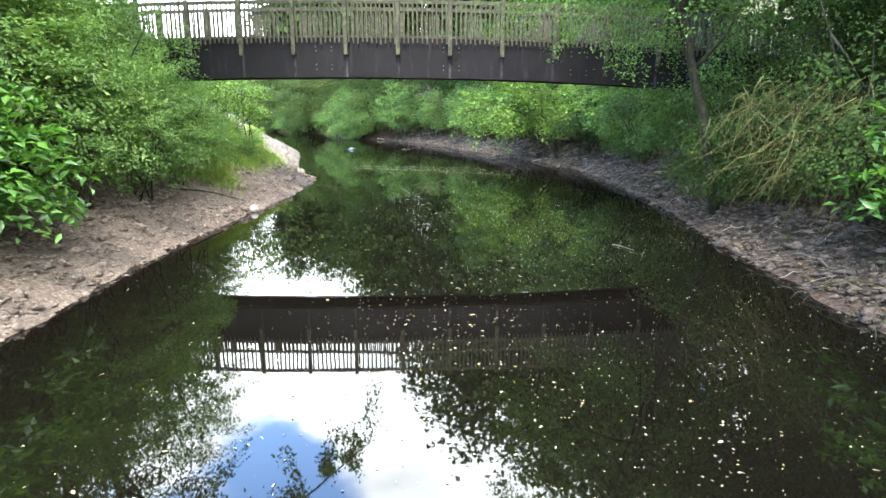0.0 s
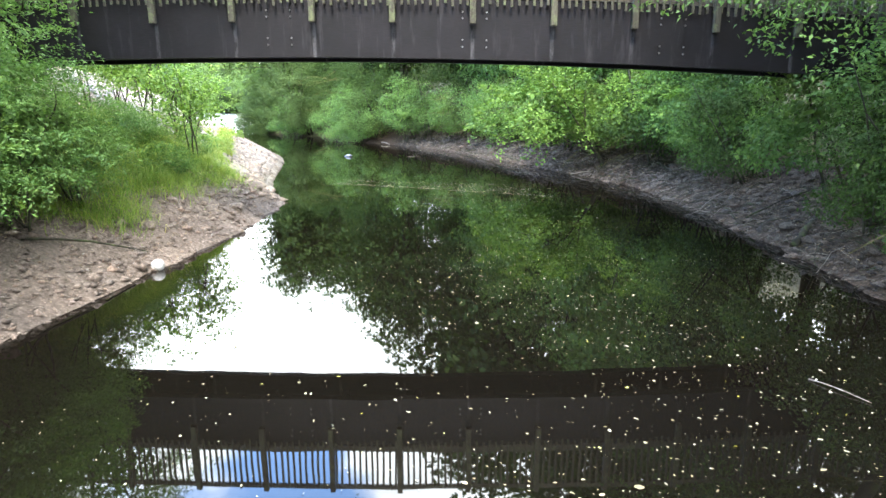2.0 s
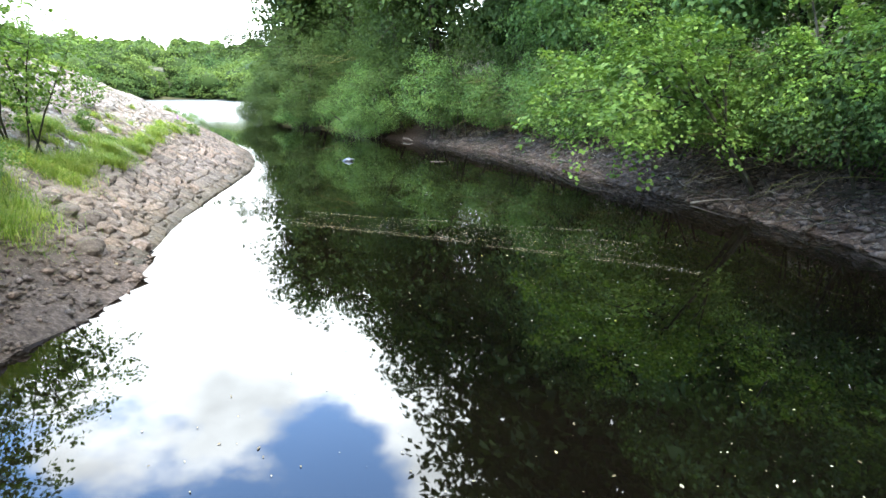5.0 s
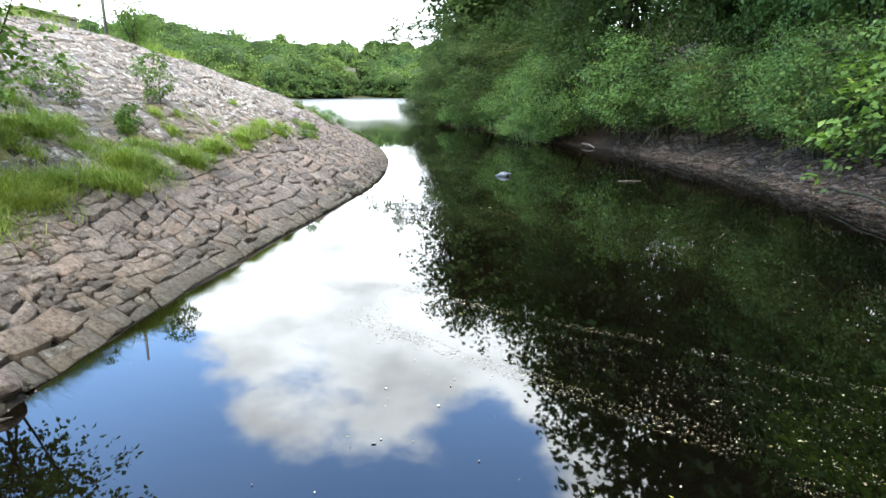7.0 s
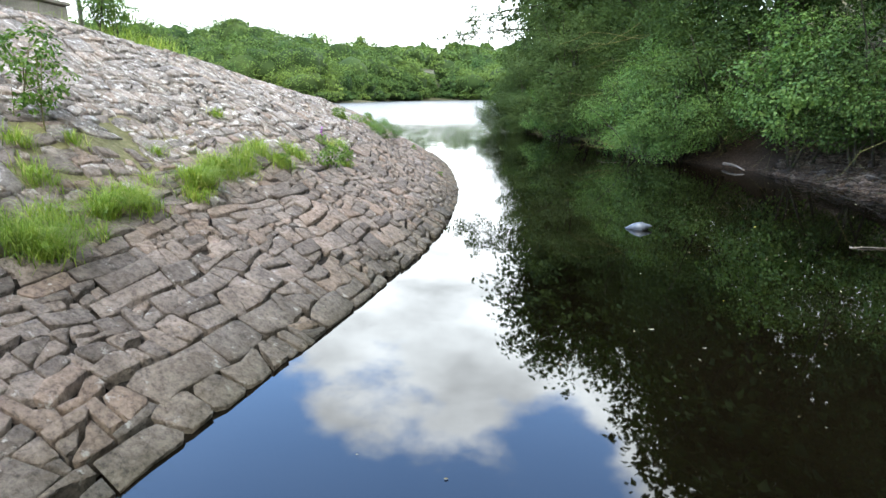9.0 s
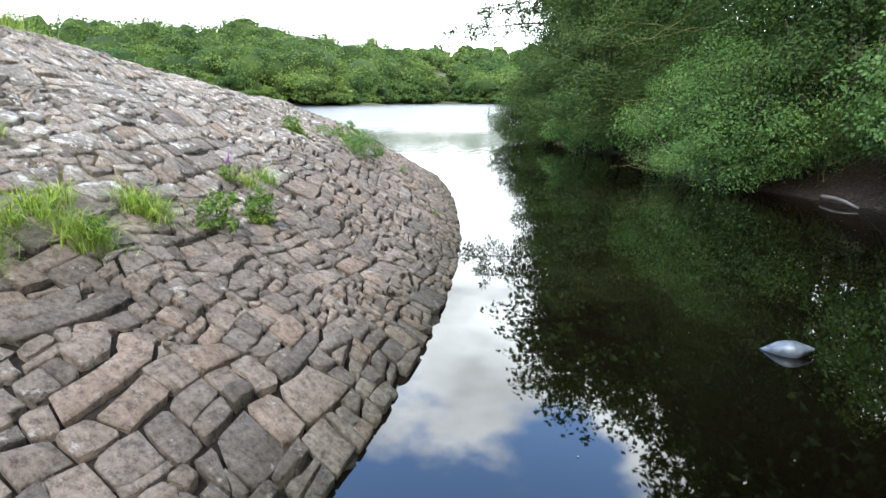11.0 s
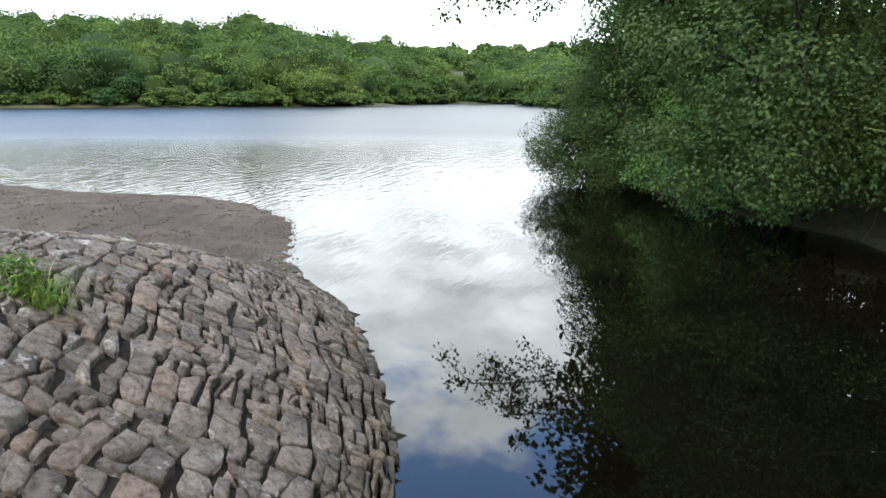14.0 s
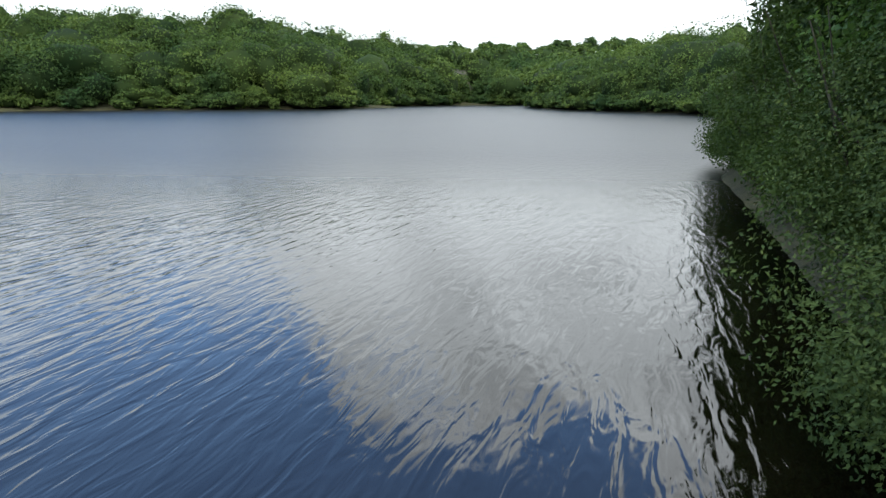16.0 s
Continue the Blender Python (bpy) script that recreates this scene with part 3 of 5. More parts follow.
def bent(rng, a, b, n=6, sag=0.08):
    a, b = np.array(a, float), np.array(b, float)
    L = np.linalg.norm(b - a)
    t = np.linspace(0, 1, n)[:, None]
    w = np.cumsum(rng.normal(0, sag * L / n, (n, 3)), axis=0)
    return a + (b - a) * t + w * (t > 0) + np.array([0, 0, 1]) * (0.10 * L * t * (1 - t))


def make_plant(name, seed, height, radii, leaves, leaf, mat, clumps=26, clump_r=0.5, centre_z=None, trunk_r=0.07, limbs=5, stems=1,
               droop=0.0, width=0.62, lean=(0, 0), bark=None, shell=0.5, label="", category="tree", lumpy=False):
    """A tree or bush: an Empty at its base with stems, limbs and a leafy crown."""
    rng = np.random.default_rng(seed)
    root = new(name)
    cz = centre_z if centre_z is not None else height - radii[2]
    cen = np.array([lean[0], lean[1], cz])
    big = category in ("bush", "tree")
    p, out, cl = crown_points(rng, leaves, int(clumps * 1.7) if big and not lumpy else clumps, cen, radii, clump_r, droop, shell, big and not lumpy)
    keep = p[:, 2] > 0.02
    V, F = leaf_arrays(rng, p[keep], out[keep], leaf, width)
    # larger leaves added deep inside to stop light and close the crown
    m = leaves // 9 if category in ("bush", "tree") else 0
    u = unit(rng.normal(0, 1, (m, 3)))
    pi = np.where(rng.random((m, 1)) < 0.6, cen + (cl[rng.integers(len(cl), size=m)] - cen) * 0.6 + u * clump_r * 0.3, cen + u * np.array(radii) * rng.uniform(0.2, 0.65, (m, 1)))
    pi = pi[pi[:, 2] > leaf * 3]
    V2, F2 = leaf_arrays(rng, pi, unit(pi - cen), leaf * 1.6, 0.7, 0.9, 0.5)
    V, F = np.concatenate([V, V2]), np.concatenate([F, F2 + len(V)])
    if category == "tree" and leaf > 0.14:
        # oversized leaf cards added deep inside so that no light comes through
        m = 420
        ph = cen + (cl[rng.integers(len(cl), size=m)] - cen) * rng.uniform(0.25, 0.74, (m, 1)) + rng.normal(0, clump_r * 0.2, (m, 3))
        V3, F3 = leaf_arrays(rng, ph, unit(ph - cen), min(radii) * 0.20, 0.85, 0.6, 0.6)
        V, F = np.concatenate([V, V3]), np.concatenate([F, F3 + len(V)])
    crown = new("crown", fast_mesh("crown", V, F, mat))
    crown.parent = root
    bark = bark or M_BARK
    tops = []
    for s in range(stems):
        ang = rng.uniform(0, 6.28)
        base = np.array([0.25 * math.cos(ang), 0.25 * math.sin(ang), 0]) * (stems > 1)
        top = cen + np.array([0, 0, 0.35 * radii[2]]) + (rng.normal(0, 0.35, 3) * np.array(radii) if stems > 1 else 0)
        pts = bent(rng, base + [0, 0, -0.3], top, 8, 0.06)
        r = trunk_r / math.sqrt(stems) * 1.3 if stems > 1 else trunk_r
        v, f = tube(pts, np.linspace(r, r * 0.3, 8), 7)
        link_mesh("trunk", v, f, bark, root, True)
        tops.append(pts)
    for i in range(limbs):
        pts = tops[i % len(tops)]
        a = pts[rng.integers(3, 7)]
        b = cl[rng.integers(len(cl))]
        v, f = tube(bent(rng, a, b, 6, 0.15), np.linspace(trunk_r * 0.42, trunk_r * 0.1, 6), 5)
        link_mesh("limb", v, f, bark, root, True)
    tagged(root, label, category)
    return root


def place(ob, x, y, rz=0.0, s=1.0, dz=0.0, sz=None, first=[set()]):
    """Puts a plant on the ground: the made one at its first use, then copies."""
    m = Matrix.Translation((x, y, gz(x, y) + dz)) @ Matrix.Rotation(rz, 4, "Z") @ Matrix.Diagonal((s, s, sz or s, 1))
    if ob.name not in first[0]:
        first[0].add(ob.name)
        ob.matrix_basis = m
        return ob
    c = copy_thing(ob, pose(0, 0, 0))
    c.matrix_basis = m
    return c


def along(line, step, start=0.0):
    """Points and inland-left normals along a polyline at even steps."""
    pts = [np.array(p, float) for p in line]
    out, left = [], start
    for a, b in zip(pts[:-1], pts[1:]):
        L = np.linalg.norm(b - a)
        t = (b - a) / L
        while left < L:
            out.append((a + t * left, np.array([-t[1], t[0]])))
            left += step
        left -= L
    return out


# right-hand bank seen walking from the bridge to the reservoir: inland lies to the right
RB = [(4.9, -8), (4.9, 8), (5.0, 11.5), (5.35, 15.6), (5.5, 20), (5.3, 25.2), (4.2, 28.6), (2.3, 33.3), (0.0, 39.2), (-3.6, 44.9), (-6.9, 47.4), (-8.2, 50.2), (-10.2, 54.2), (-12.4, 55.9), (-14.0, 57.2), (-16.7, 58.0), (-17.7, 60), (-18.1, 65), (-19.7, 72), (-21.6, 80), (-22, 100)]

BUSHES = [
    make_plant("alder_bush", 11, 3.4, (1.6, 1.6, 1.5), 9000, 0.082, M_LEAF, 60, 0.42, 1.75, 0.05, 6, 4, 0.45, 0.7, label="leafy green alder bush that overhangs the muddy bank", category="bush", lumpy=True),
    make_plant("willow_bush", 12, 3.6, (1.7, 1.5, 1.6), 7000, 0.088, M_LEAF_DARK, 58, 0.44, 1.8, 0.05, 6, 4, 0.6, 0.5, label="dark green willow bush on the wooded bank", category="bush", lumpy=True),
    make_plant("sallow_bush", 13, 3.0, (1.6, 1.5, 1.4), 8400, 0.085, M_LEAF_LIGHT, 46, 0.38, 1.5, 0.05, 6, 5, 0.5, 0.6, label="bright green sallow bush beside the water", category="bush", lumpy=True),
]
TREES = [
    make_plant("alder_tree", 21, 8.5, (2.5, 2.5, 3.3), 8200, 0.142, M_LEAF, 80, 0.62, 4.9, 0.12, 7, 2, 0.7, 0.72, label="tall alder tree with a ragged green crown", lumpy=True),
    make_plant("willow_tree", 22, 8.0, (2.6, 2.4, 3.2), 8000, 0.142, M_LEAF_DARK, 78, 0.62, 4.6, 0.13, 7, 2, 0.9, 0.45, label="dark willow tree with a drooping crown", lumpy=True),
]
FINE = make_plant("riverside_willow", 24, 8.0, (2.6, 2.4, 3.2), 11000, 0.095, M_LEAF_DARK, 84, 0.58, 4.6, 0.13, 7, 2, 0.9, 0.5, label="dark green riverside willow with a dense fine-leaved crown", lumpy=True)
TALL = make_plant("bank_tree", 31, 17.5, (4.0, 4.0, 6.4), 4700, 0.40, M_LEAF_DARK, 90, 1.0, 10.5, 0.24, 8, 1, 0.4, label="tall dark woodland tree behind the bank")


def plant_right_bank():
    rng = np.random.default_rng(5)
    i = 0
    for p, n in along(RB[1:], 1.6, 10.5):
        n = -n
        y = p[1]
        if y > 84:
            continue
        near = 1.2 if y < 27 else (1.35 if y < 35 else 1.05 if y < 42 else (0.4 if y < 54 else 0.7))
        kind = BUSHES[[0, 2, 0, 2, 0, 1, 2][i % 7] if y < 30 else [0, 1, 0, 0, 1][i % 5] if y < 44 else [1, 0, 1, 1][i % 4] if y < 49 else 1]
        i += 1
        if y < 24.5:
            kind = BUSHES[(1, 0, 1)[i % 3]]
            if i % 3 == 2:
                continue
        q = p + n * (near + rng.uniform(-0.2, 0.4))
        if 57.5 < q[1] < 62.5:
            continue
        s = rng.uniform(0.8, 1.12)
        tagged(place(kind, q[0], q[1], rng.uniform(0, 6.28), s, (0.3 if y > 55.5 else 0.45) if y > 42 else 0.1), group="bushes along the wooded bank")
    for p, n in along(RB[1:], 2.3, 8.0):
        n = -n
        if p[1] > 84:
            continue
        q = p + n * (2.9 + rng.uniform(-0.5, 0.9))
        if 16.5 < q[1] < 21.5 and q[0] < 12:
            continue
        tagged(place(TREES[int(rng.random() < 0.35)] if q[1] < 42 else TREES[1] if q[1] < 47 or q[1] > 66 else FINE, q[0], q[1], rng.uniform(0, 6.28), rng.uniform(0.9, 1.15)), group="trees along the wooded bank")
    for p, n in along(RB[1:], 4.8, 2.0):
        n = -n
        q = p + n * ((2.7 if 35 < p[1] < 47 else 4.0) + rng.uniform(-0.6, 1.0))
        if 15.5 < q[1] < 22.5:
            continue
        tagged(place(TALL, q[0], q[1], rng.uniform(0, 6.28), rng.uniform(1.02, 1.2) if q[1] < 46 else rng.uniform(0.7, 0.85)), group="trees along the wooded bank")
    for p, n in along(RB[1:], 14.0, 3.0):
        q = p - n * (9.5 + rng.uniform(-1, 1.5))
        tagged(place(TALL, q[0], q[1], rng.uniform(0, 6.28), rng.uniform(0.7, 0.85)), group="trees along the wooded bank")


plant_right_bank()
# the wood carried on beside and behind the start, mostly unseen, added for shade
for k, (x, y) in enumerate(((8.3, 1.5), (8.7, 5.2), (8.9, 9.4), (9.4, 13.2), (8.6, -2.5), (-9.6, -2.5), (-10.5, 3.0))):
    tagged(place(TREES[k % 2], x, y, 1.3 * k, 1.0 + 0.04 * (k % 3)), group="trees along the wooded bank")
for k, (x, y) in enumerate(((10.2, -4.5), (10.8, 3.6), (11.0, 11.0), (-12.0, -3.0), (-13.0, 6.0), (2.0, -22.0), (-6.0, -20.0), (8.0, -16.0))):
    tagged(place(TALL, x, y, 0.9 * k, 0.95), group="trees along the wooded bank")


# ---------------------------------------------------------------- far woods
def far_woods():
    rng = np.random.default_rng(77)
    line = [(-90, 25), (-160, 30), (-185, 70), (-158, 115), (-137, 139), (-112, 161), (-122, 199), (-118, 235), (-93, 240), (-80, 200), (-57, 176), (-39, 166), (-24, 140)]
    spots = []
    for step, d0, dj in ((1.9, -0.2, 0.4), (2.6, 0.3, 0.5), (3.4, 4.5, 1.2), (4.8, 3.0, 1.5), (5.6, 8, 3), (6.2, 15, 3), (6.5, 23, 3.5), (6.5, 31, 4), (3.6, 36.5, 4), (8.0, 42, 5)):
        for p, n in along(line, step, rng.uniform(0, 3)):
            q = p + n * (d0 + rng.uniform(-dj, dj) * 0.7) + rng.normal(0, 1.0, 2)
            spots.append((q[0], q[1], rng.uniform(10.0, 15.4) * (0.24 if d0 < 0 else 0.36 if d0 in (0.3, 4.5, 36.5) else 0.66 if d0 < 4 else 1.0)))
    for _ in range(330):
        spots.append((rng.uniform(-430, -40), rng.uniform(250, 520), rng.uniform(9, 14)))
    for _ in range(46):
        spots.append((rng.uniform(-200, -150), rng.uniform(88, 150), rng.uniform(10, 14)))
    for _ in range(90):
        spots.append((rng.uniform(-112, -40), rng.uniform(168, 262), rng.uniform(9, 13)))
    P = np.array(spots)
    P = P[~inside(P[:, :2], WATER_POLY) | (P[:, 2] < 4)]
    Z = np.maximum(ground_z(P[:, :2]), 0.0)
    bm = bmesh.new()
    bmesh.ops.create_icosphere(bm, subdivisions=2, radius=1.0)
    ball = np.array([v.co[:] for v in bm.verts]); tri = np.array([[v.index for v in f.verts] for f in bm.faces])
    bm.free()
    V_, F_, M_, off = [], [], [], 0
    for (x, y, h), z in zip(P, Z):
        dist = math.hypot(x + 18, y - 53)
        low = h < 5.5
        r = h * rng.uniform(0.42, 0.66) * (1.4 if low else 1.0)
        cen = np.array([x, y, z + h * 0.46])
        rad = np.array([r, r * rng.uniform(0.85, 1.1), h * rng.uniform(0.42, 0.52)])
        close = dist < 230
        # boughs stand proud of the dome at uneven heights
        k = (11 if low else 26) if close else 12
        dirs = unit(rng.normal(0, 1, (k, 3)) + [0.0, -0.25, 0.55])
        proud = rng.uniform(0.62, 1.05, (k, 1))
        wide = rng.uniform(0.34, 0.66, k)
        # a heart under the boughs, its colour darkened to paint the crown's inner shade
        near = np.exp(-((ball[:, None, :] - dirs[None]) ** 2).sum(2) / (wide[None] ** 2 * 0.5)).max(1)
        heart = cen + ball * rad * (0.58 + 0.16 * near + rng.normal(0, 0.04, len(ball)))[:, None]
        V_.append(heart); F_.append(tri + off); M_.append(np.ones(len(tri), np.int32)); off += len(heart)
        # leaf sprays, one small triangle each
        m = (33 if not low else 34) if close else 24
        bi = np.repeat(np.arange(k), m)
        u = unit(rng.normal(0, 1, (k * m, 3)) + dirs[bi] * 0.9 + [0, 0, 0.25])
        c = cen + dirs[bi] * rad * proud[bi] * 0.78
        pos = c + u * (rad * np.array([0.85, 0.85, 0.55]) * wide[bi][:, None] * rng.uniform(0.3, 1.06, (k * m, 1)) ** 0.6)
        nor = unit(u * 0.8 + [0, 0, 0.5] + rng.normal(0, 0.5, u.shape))
        a = unit(np.cross(nor, rng.normal(0, 1, u.shape))); b = np.cross(nor, a)
        size = (0.0027 if close else 0.0034) * dist * rng.uniform(0.6, 1.3, (k * m, 1))
        W = np.stack([pos + a * size * 0.62, pos - a * size * 0.5 + b * size * 0.5, pos - a * size * 0.4 - b * size * 0.55], 1).reshape(-1, 3)
        V_.append(W); F_.append(np.arange(len(W)).reshape(-1, 3) + off); M_.append(np.zeros(k * m, np.int32)); off += len(W)
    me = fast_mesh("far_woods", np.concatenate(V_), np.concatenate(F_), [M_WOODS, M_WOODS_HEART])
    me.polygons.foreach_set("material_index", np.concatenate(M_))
    ob = new("far_woods", me)
    tagged(ob, "dense green broadleaf woods on the hills round the reservoir", "woods", kind="stuff")


far_woods()


# ---------------------------------------------------------------- footbridge
def box_bm(bm, x0, y0, z0, x1, y1, z1, bevel=0.0):
    r = bmesh.ops.create_cube(bm, size=1.0)
    for v in r["verts"]:
        v.co = Vector((x0 + (v.co.x + 0.5) * (x1 - x0), y0 + (v.co.y + 0.5) * (y1 - y0), z0 + (v.co.z + 0.5) * (z1 - z0)))
    if bevel:
        bmesh.ops.bevel(bm, geom=list({e for v in r["verts"] for e in v.link_edges}), offset=bevel, segments=1, affect="EDGES")


def camber(x):
    return -0.0036 * (x + 3.0) ** 2


def beam(name, x0, x1, y0, y1, z0, z1, mat, parent, n=24, label=""):
    """A timber that follows the bridge's camber."""
    V, F = [], []
    for i in range(n + 1):
        x = x0 + (x1 - x0) * i / n
        c = camber(x)
        V += [(x, y0, z0 + c), (x, y1, z0 + c), (x, y1, z1 + c), (x, y0, z1 + c)]
    for i in range(n):
        a = i * 4
        for k in range(4):
            F.append((a + k, a + (k + 1) % 4, a + 4 + (k + 1) % 4, a + 4 + k)[::-1])
    F += [(0, 1, 2, 3), tuple(n * 4 + k for k in (3, 2, 1, 0))]
    ob = link_mesh(name, V, F, mat, parent)
    if label:
        ob["label"] = label
    return ob


def build_bridge():
    root = new("footbridge")
    tagged(root, "dark stained timber footbridge with a weathered picket railing over the channel", "bridge")
    X0, X1 = -10.5, 11.5
    girders = []
    for y0 in (18.0, 19.05):
        girders.append(beam("girder", X0, X1, y0, y0 + 0.17, 3.15, 4.12, M_GIRDER, root, label="black-brown laminated timber girder with pale streaks"))
    for k in range(15):
        x = X0 + 0.6 + 1.5 * k
        bm = bmesh.new(); box_bm(bm, x, 18.17, 3.45 + camber(x), x + 0.12, 19.05, 3.75 + camber(x))
        part("cross_beam", bm, M_GIRDER, root)
    beam("deck", X0, X1, 17.98, 19.24, 4.124, 4.18, M_DECK, root, label="dark weathered plank deck")
    rng = np.random.default_rng(3)
    bm = bmesh.new(); box_bm(bm, -0.021, -0.012, 0, 0.021, 0.012, 1.0, 0.004)
    me_picket = bpy.data.meshes.new("picket"); bm.to_mesh(me_picket); bm.free(); me_picket.materials.append(M_RAIL)
    for yf, side in ((17.93, -1), (19.30, 1)):
        for z0, z1 in ((4.94, 5.03),):
            rail = beam("rail", X0, X1, min(yf, yf + side * -0.05), max(yf, yf + side * -0.05), z0, z1, M_RAIL, root)
        k0 = -6
        for k in range(k0, 10):
            x = -1.14 + 1.327 * k
            if not X0 < x < X1:
                continue
            bm = bmesh.new(); box_bm(bm, x - 0.05, min(yf, yf + side * 0.09), 3.70 + camber(x), x + 0.05, max(yf, yf + side * 0.09), 5.06 + camber(x), 0.008)
            part("post", bm, M_RAIL, root, "weathered railing post bolted to the girder")
        x = X0 + 0.1
        while x < X1:
            ob = new("picket", me_picket)
            ob.parent = rail
            ob.matrix_basis = pose(x, yf + side * 0.018, 3.99 + camber(x) + rng.uniform(-0.03, 0.03), 0, rng.normal(0, 0.6), 0)
            x += 0.118 + rng.normal(0, 0.005)
    # bolts on the girder's splices
    bm = bmesh.new(); bmesh.ops.create_cone(bm, cap_ends=True, segments=8, radius1=0.016, radius2=0.012, depth=0.03)
    bmesh.ops.rotate(bm, verts=bm.verts, matrix=Matrix.Rotation(radians(90), 3, "X"))
    me_bolt = bpy.data.meshes.new("bolt"); bm.to_mesh(me_bolt); bm.free(); me_bolt.materials.append(M_STEEL)
    for xs in (-3.25, -2.85, 0.02, 0.42, 3.3, 3.7):
        for z in (3.35, 3.46, 3.80, 3.90):
            ob = new("bolt", me_bolt); ob.parent = girders[0]
            ob.location = (xs, 17.987, z + camber(xs))
    for side, xa in ((-1, -10.5), (1, 11.5)):
        bm = bmesh.new(); box_bm(bm, min(xa, xa + side * 1.6) - 0.5, 17.7, 0.2, max(xa, xa + side * 1.6) + 0.5, 19.7, 2.98 + camber(xa), 0.04)
        part("abutment", bm, M_CONCRETE, root, "rough grey concrete abutment")


M_STEEL, _nt, _p = material("dull_steel", 0.5, 0.5)
_p.inputs["Metallic"].default_value = 0.8
_p.inputs["Base Color"].default_value = (0.16, 0.155, 0.15, 1)
M_CONCRETE = earth_material("old_concrete", (0.14, 0.13, 0.11), (0.24, 0.225, 0.20), (0.34, 0.32, 0.29), 30.0)
build_bridge()

# ---------------------------------------------------------------- plants of the embankment's side
LAUREL = make_plant("laurel_bush", 41, 2.3, (1.25, 1.25, 1.0), 2600, 0.19, M_LAUREL, 40, 0.34, 1.15, 0.04, 5, 5, 0.35, 0.42, label="glossy bright green laurel bush on the gravel bank", category="bush")
HAZEL = make_plant("hazel_bush", 42, 4.0, (1.7, 1.7, 1.8), 6400, 0.108, M_HAZEL, 56, 0.36, 2.1, 0.05, 6, 5, 0.6, 0.78, label="broad-leaved light green hazel bush above the gravel bank", category="bush")
ELDER = make_plant("elder_bush", 49, 4.0, (1.7, 1.7, 1.9), 9500, 0.088, M_LEAF, 60, 0.40, 2.2, 0.05, 6, 5, 0.7, 0.45, label="dark green elder bush with drooping leaves above the gravel bank", category="bush")
LEANING = make_plant("overhanging_tree", 43, 10.0, (3.5, 2.3, 3.1), 22000, 0.078, M_LEAF, 74, 0.50, 6.2, 0.12, 9, 1, 0.7, 0.45, lean=(-1.3, 0.0), label="leaning tree whose branches hang over the footbridge")
ASH = make_plant("ash_tree", 44, 10.5, (2.5, 2.5, 3.3), 14000, 0.12, M_LEAF, 74, 0.55, 7.0, 0.15, 8, 2, 0.8, 0.5, lean=(0.8, 0.0), label="tall ash tree with a light green crown over the bank")
SAPLING = make_plant("sapling", 45, 3.0, (0.95, 0.95, 1.0), 1300, 0.09, M_LEAF_LIGHT, 26, 0.24, 1.9, 0.03, 6, 3, 0.1, 0.7, label="slender sapling with sparse yellow-green leaves", category="tree")
WEED = make_plant("leafy_weed", 46, 1.0, (0.32, 0.32, 0.44), 800, 0.062, M_LEAF_LIGHT, 30, 0.09, 0.48, 0.012, 5, 4, 0.0, 0.5, bark=M_TWIG, label="tall leafy weed rooted between the paving stones", category="weed")
FERN = make_plant("fern", 47, 0.5, (0.26, 0.26, 0.2), 320, 0.10, M_LEAF_LIGHT, 16, 0.09, 0.2, 0.008, 3, 3, 0.0, 0.3, bark=M_TWIG, label="low bright green fern in a joint of the paving", category="fern")
BRAMBLE = make_plant("bramble", 48, 0.9, (0.75, 0.65, 0.38), 2700, 0.052, M_LEAF, 46, 0.17, 0.38, 0.012, 5, 6, 0.1, 0.6, bark=M_TWIG, label="sprawling bramble growing over the stone paving", category="bramble")

for x, y, r, s in ((-6.35, 9.3, 0.4, 1.0), (-7.3, 7.6, 2.0, 1.15), (-6.9, 5.2, 4.0, 1.1), (-7.6, 10.4, 1.1, 1.2)):
    tagged(place(LAUREL, x, y, r, s), group="laurel bushes on the gravel bank")
for x, y, r, s in ((-7.5, 12.4, 2.2, 0.9), (-7.0, 15.1, 1.2, 0.85)):
    tagged(place(BUSHES[0], x, y, r, s), group="alder bushes on the gravel bank")
for x, y, r, s in ((-6.2, 11.9, 4.1, 0.74), (-5.95, 13.6, 5.1, 0.64), (-5.9, 15.1, 2.0, 0.58), (-5.95, 16.5, 3.3, 0.5), (-7.0, 13.5, 0.2, 0.95), (-7.3, 16.4, 1.9, 0.85), (-7.2, 11.4, 3.1, 1.0), (-8.6, 14.4, 4.0, 1.2), (-9.0, 10.8, 5.2, 1.25), (-10.0, 8.5, 1.4, 1.3), (-9.6, 5.0, 2.4, 1.3), (-9.5, 1.0, 2.0, 1.3)):
    tagged(place(ELDER, x, y, r, s, 0.15), group="elder bushes on the gravel bank")
for x, y, r, s in ((-9.5, 17.0, 5.0, 0.95), (-10.5, 21.3, 0.9, 0.8), (-11.4, 23.6, 2.9, 0.75), (-8.0, 12.6, 1.0, 1.0)):
    tagged(place(HAZEL, x, y, r, s), group="hazel bushes on the gravel bank")
place(LEANING, 5.75, 14.2, 0.0, 1.0)
OVERHANG = make_plant("overhanging_sycamore", 50, 4.2, (2.1, 1.6, 1.45), 8000, 0.095, M_LEAF_LIGHT, 60, 0.40, 2.0, 0.07, 9, 3, 0.5, 0.85, lean=(-2.2, 0.5), label="broad-leaved bright green sycamore reaching far out over the water", category="tree")
place(OVERHANG, 5.05, 28.2, 0.0, 1.0, 0.1)
for x, y, r, s in ((6.1, 27.2, 3.3, 0.8), (6.7, 25.0, 1.0, 0.85)):
    tagged(place(HAZEL, x, y, r, s, 0.45), group="hazel bushes on the wooded bank")
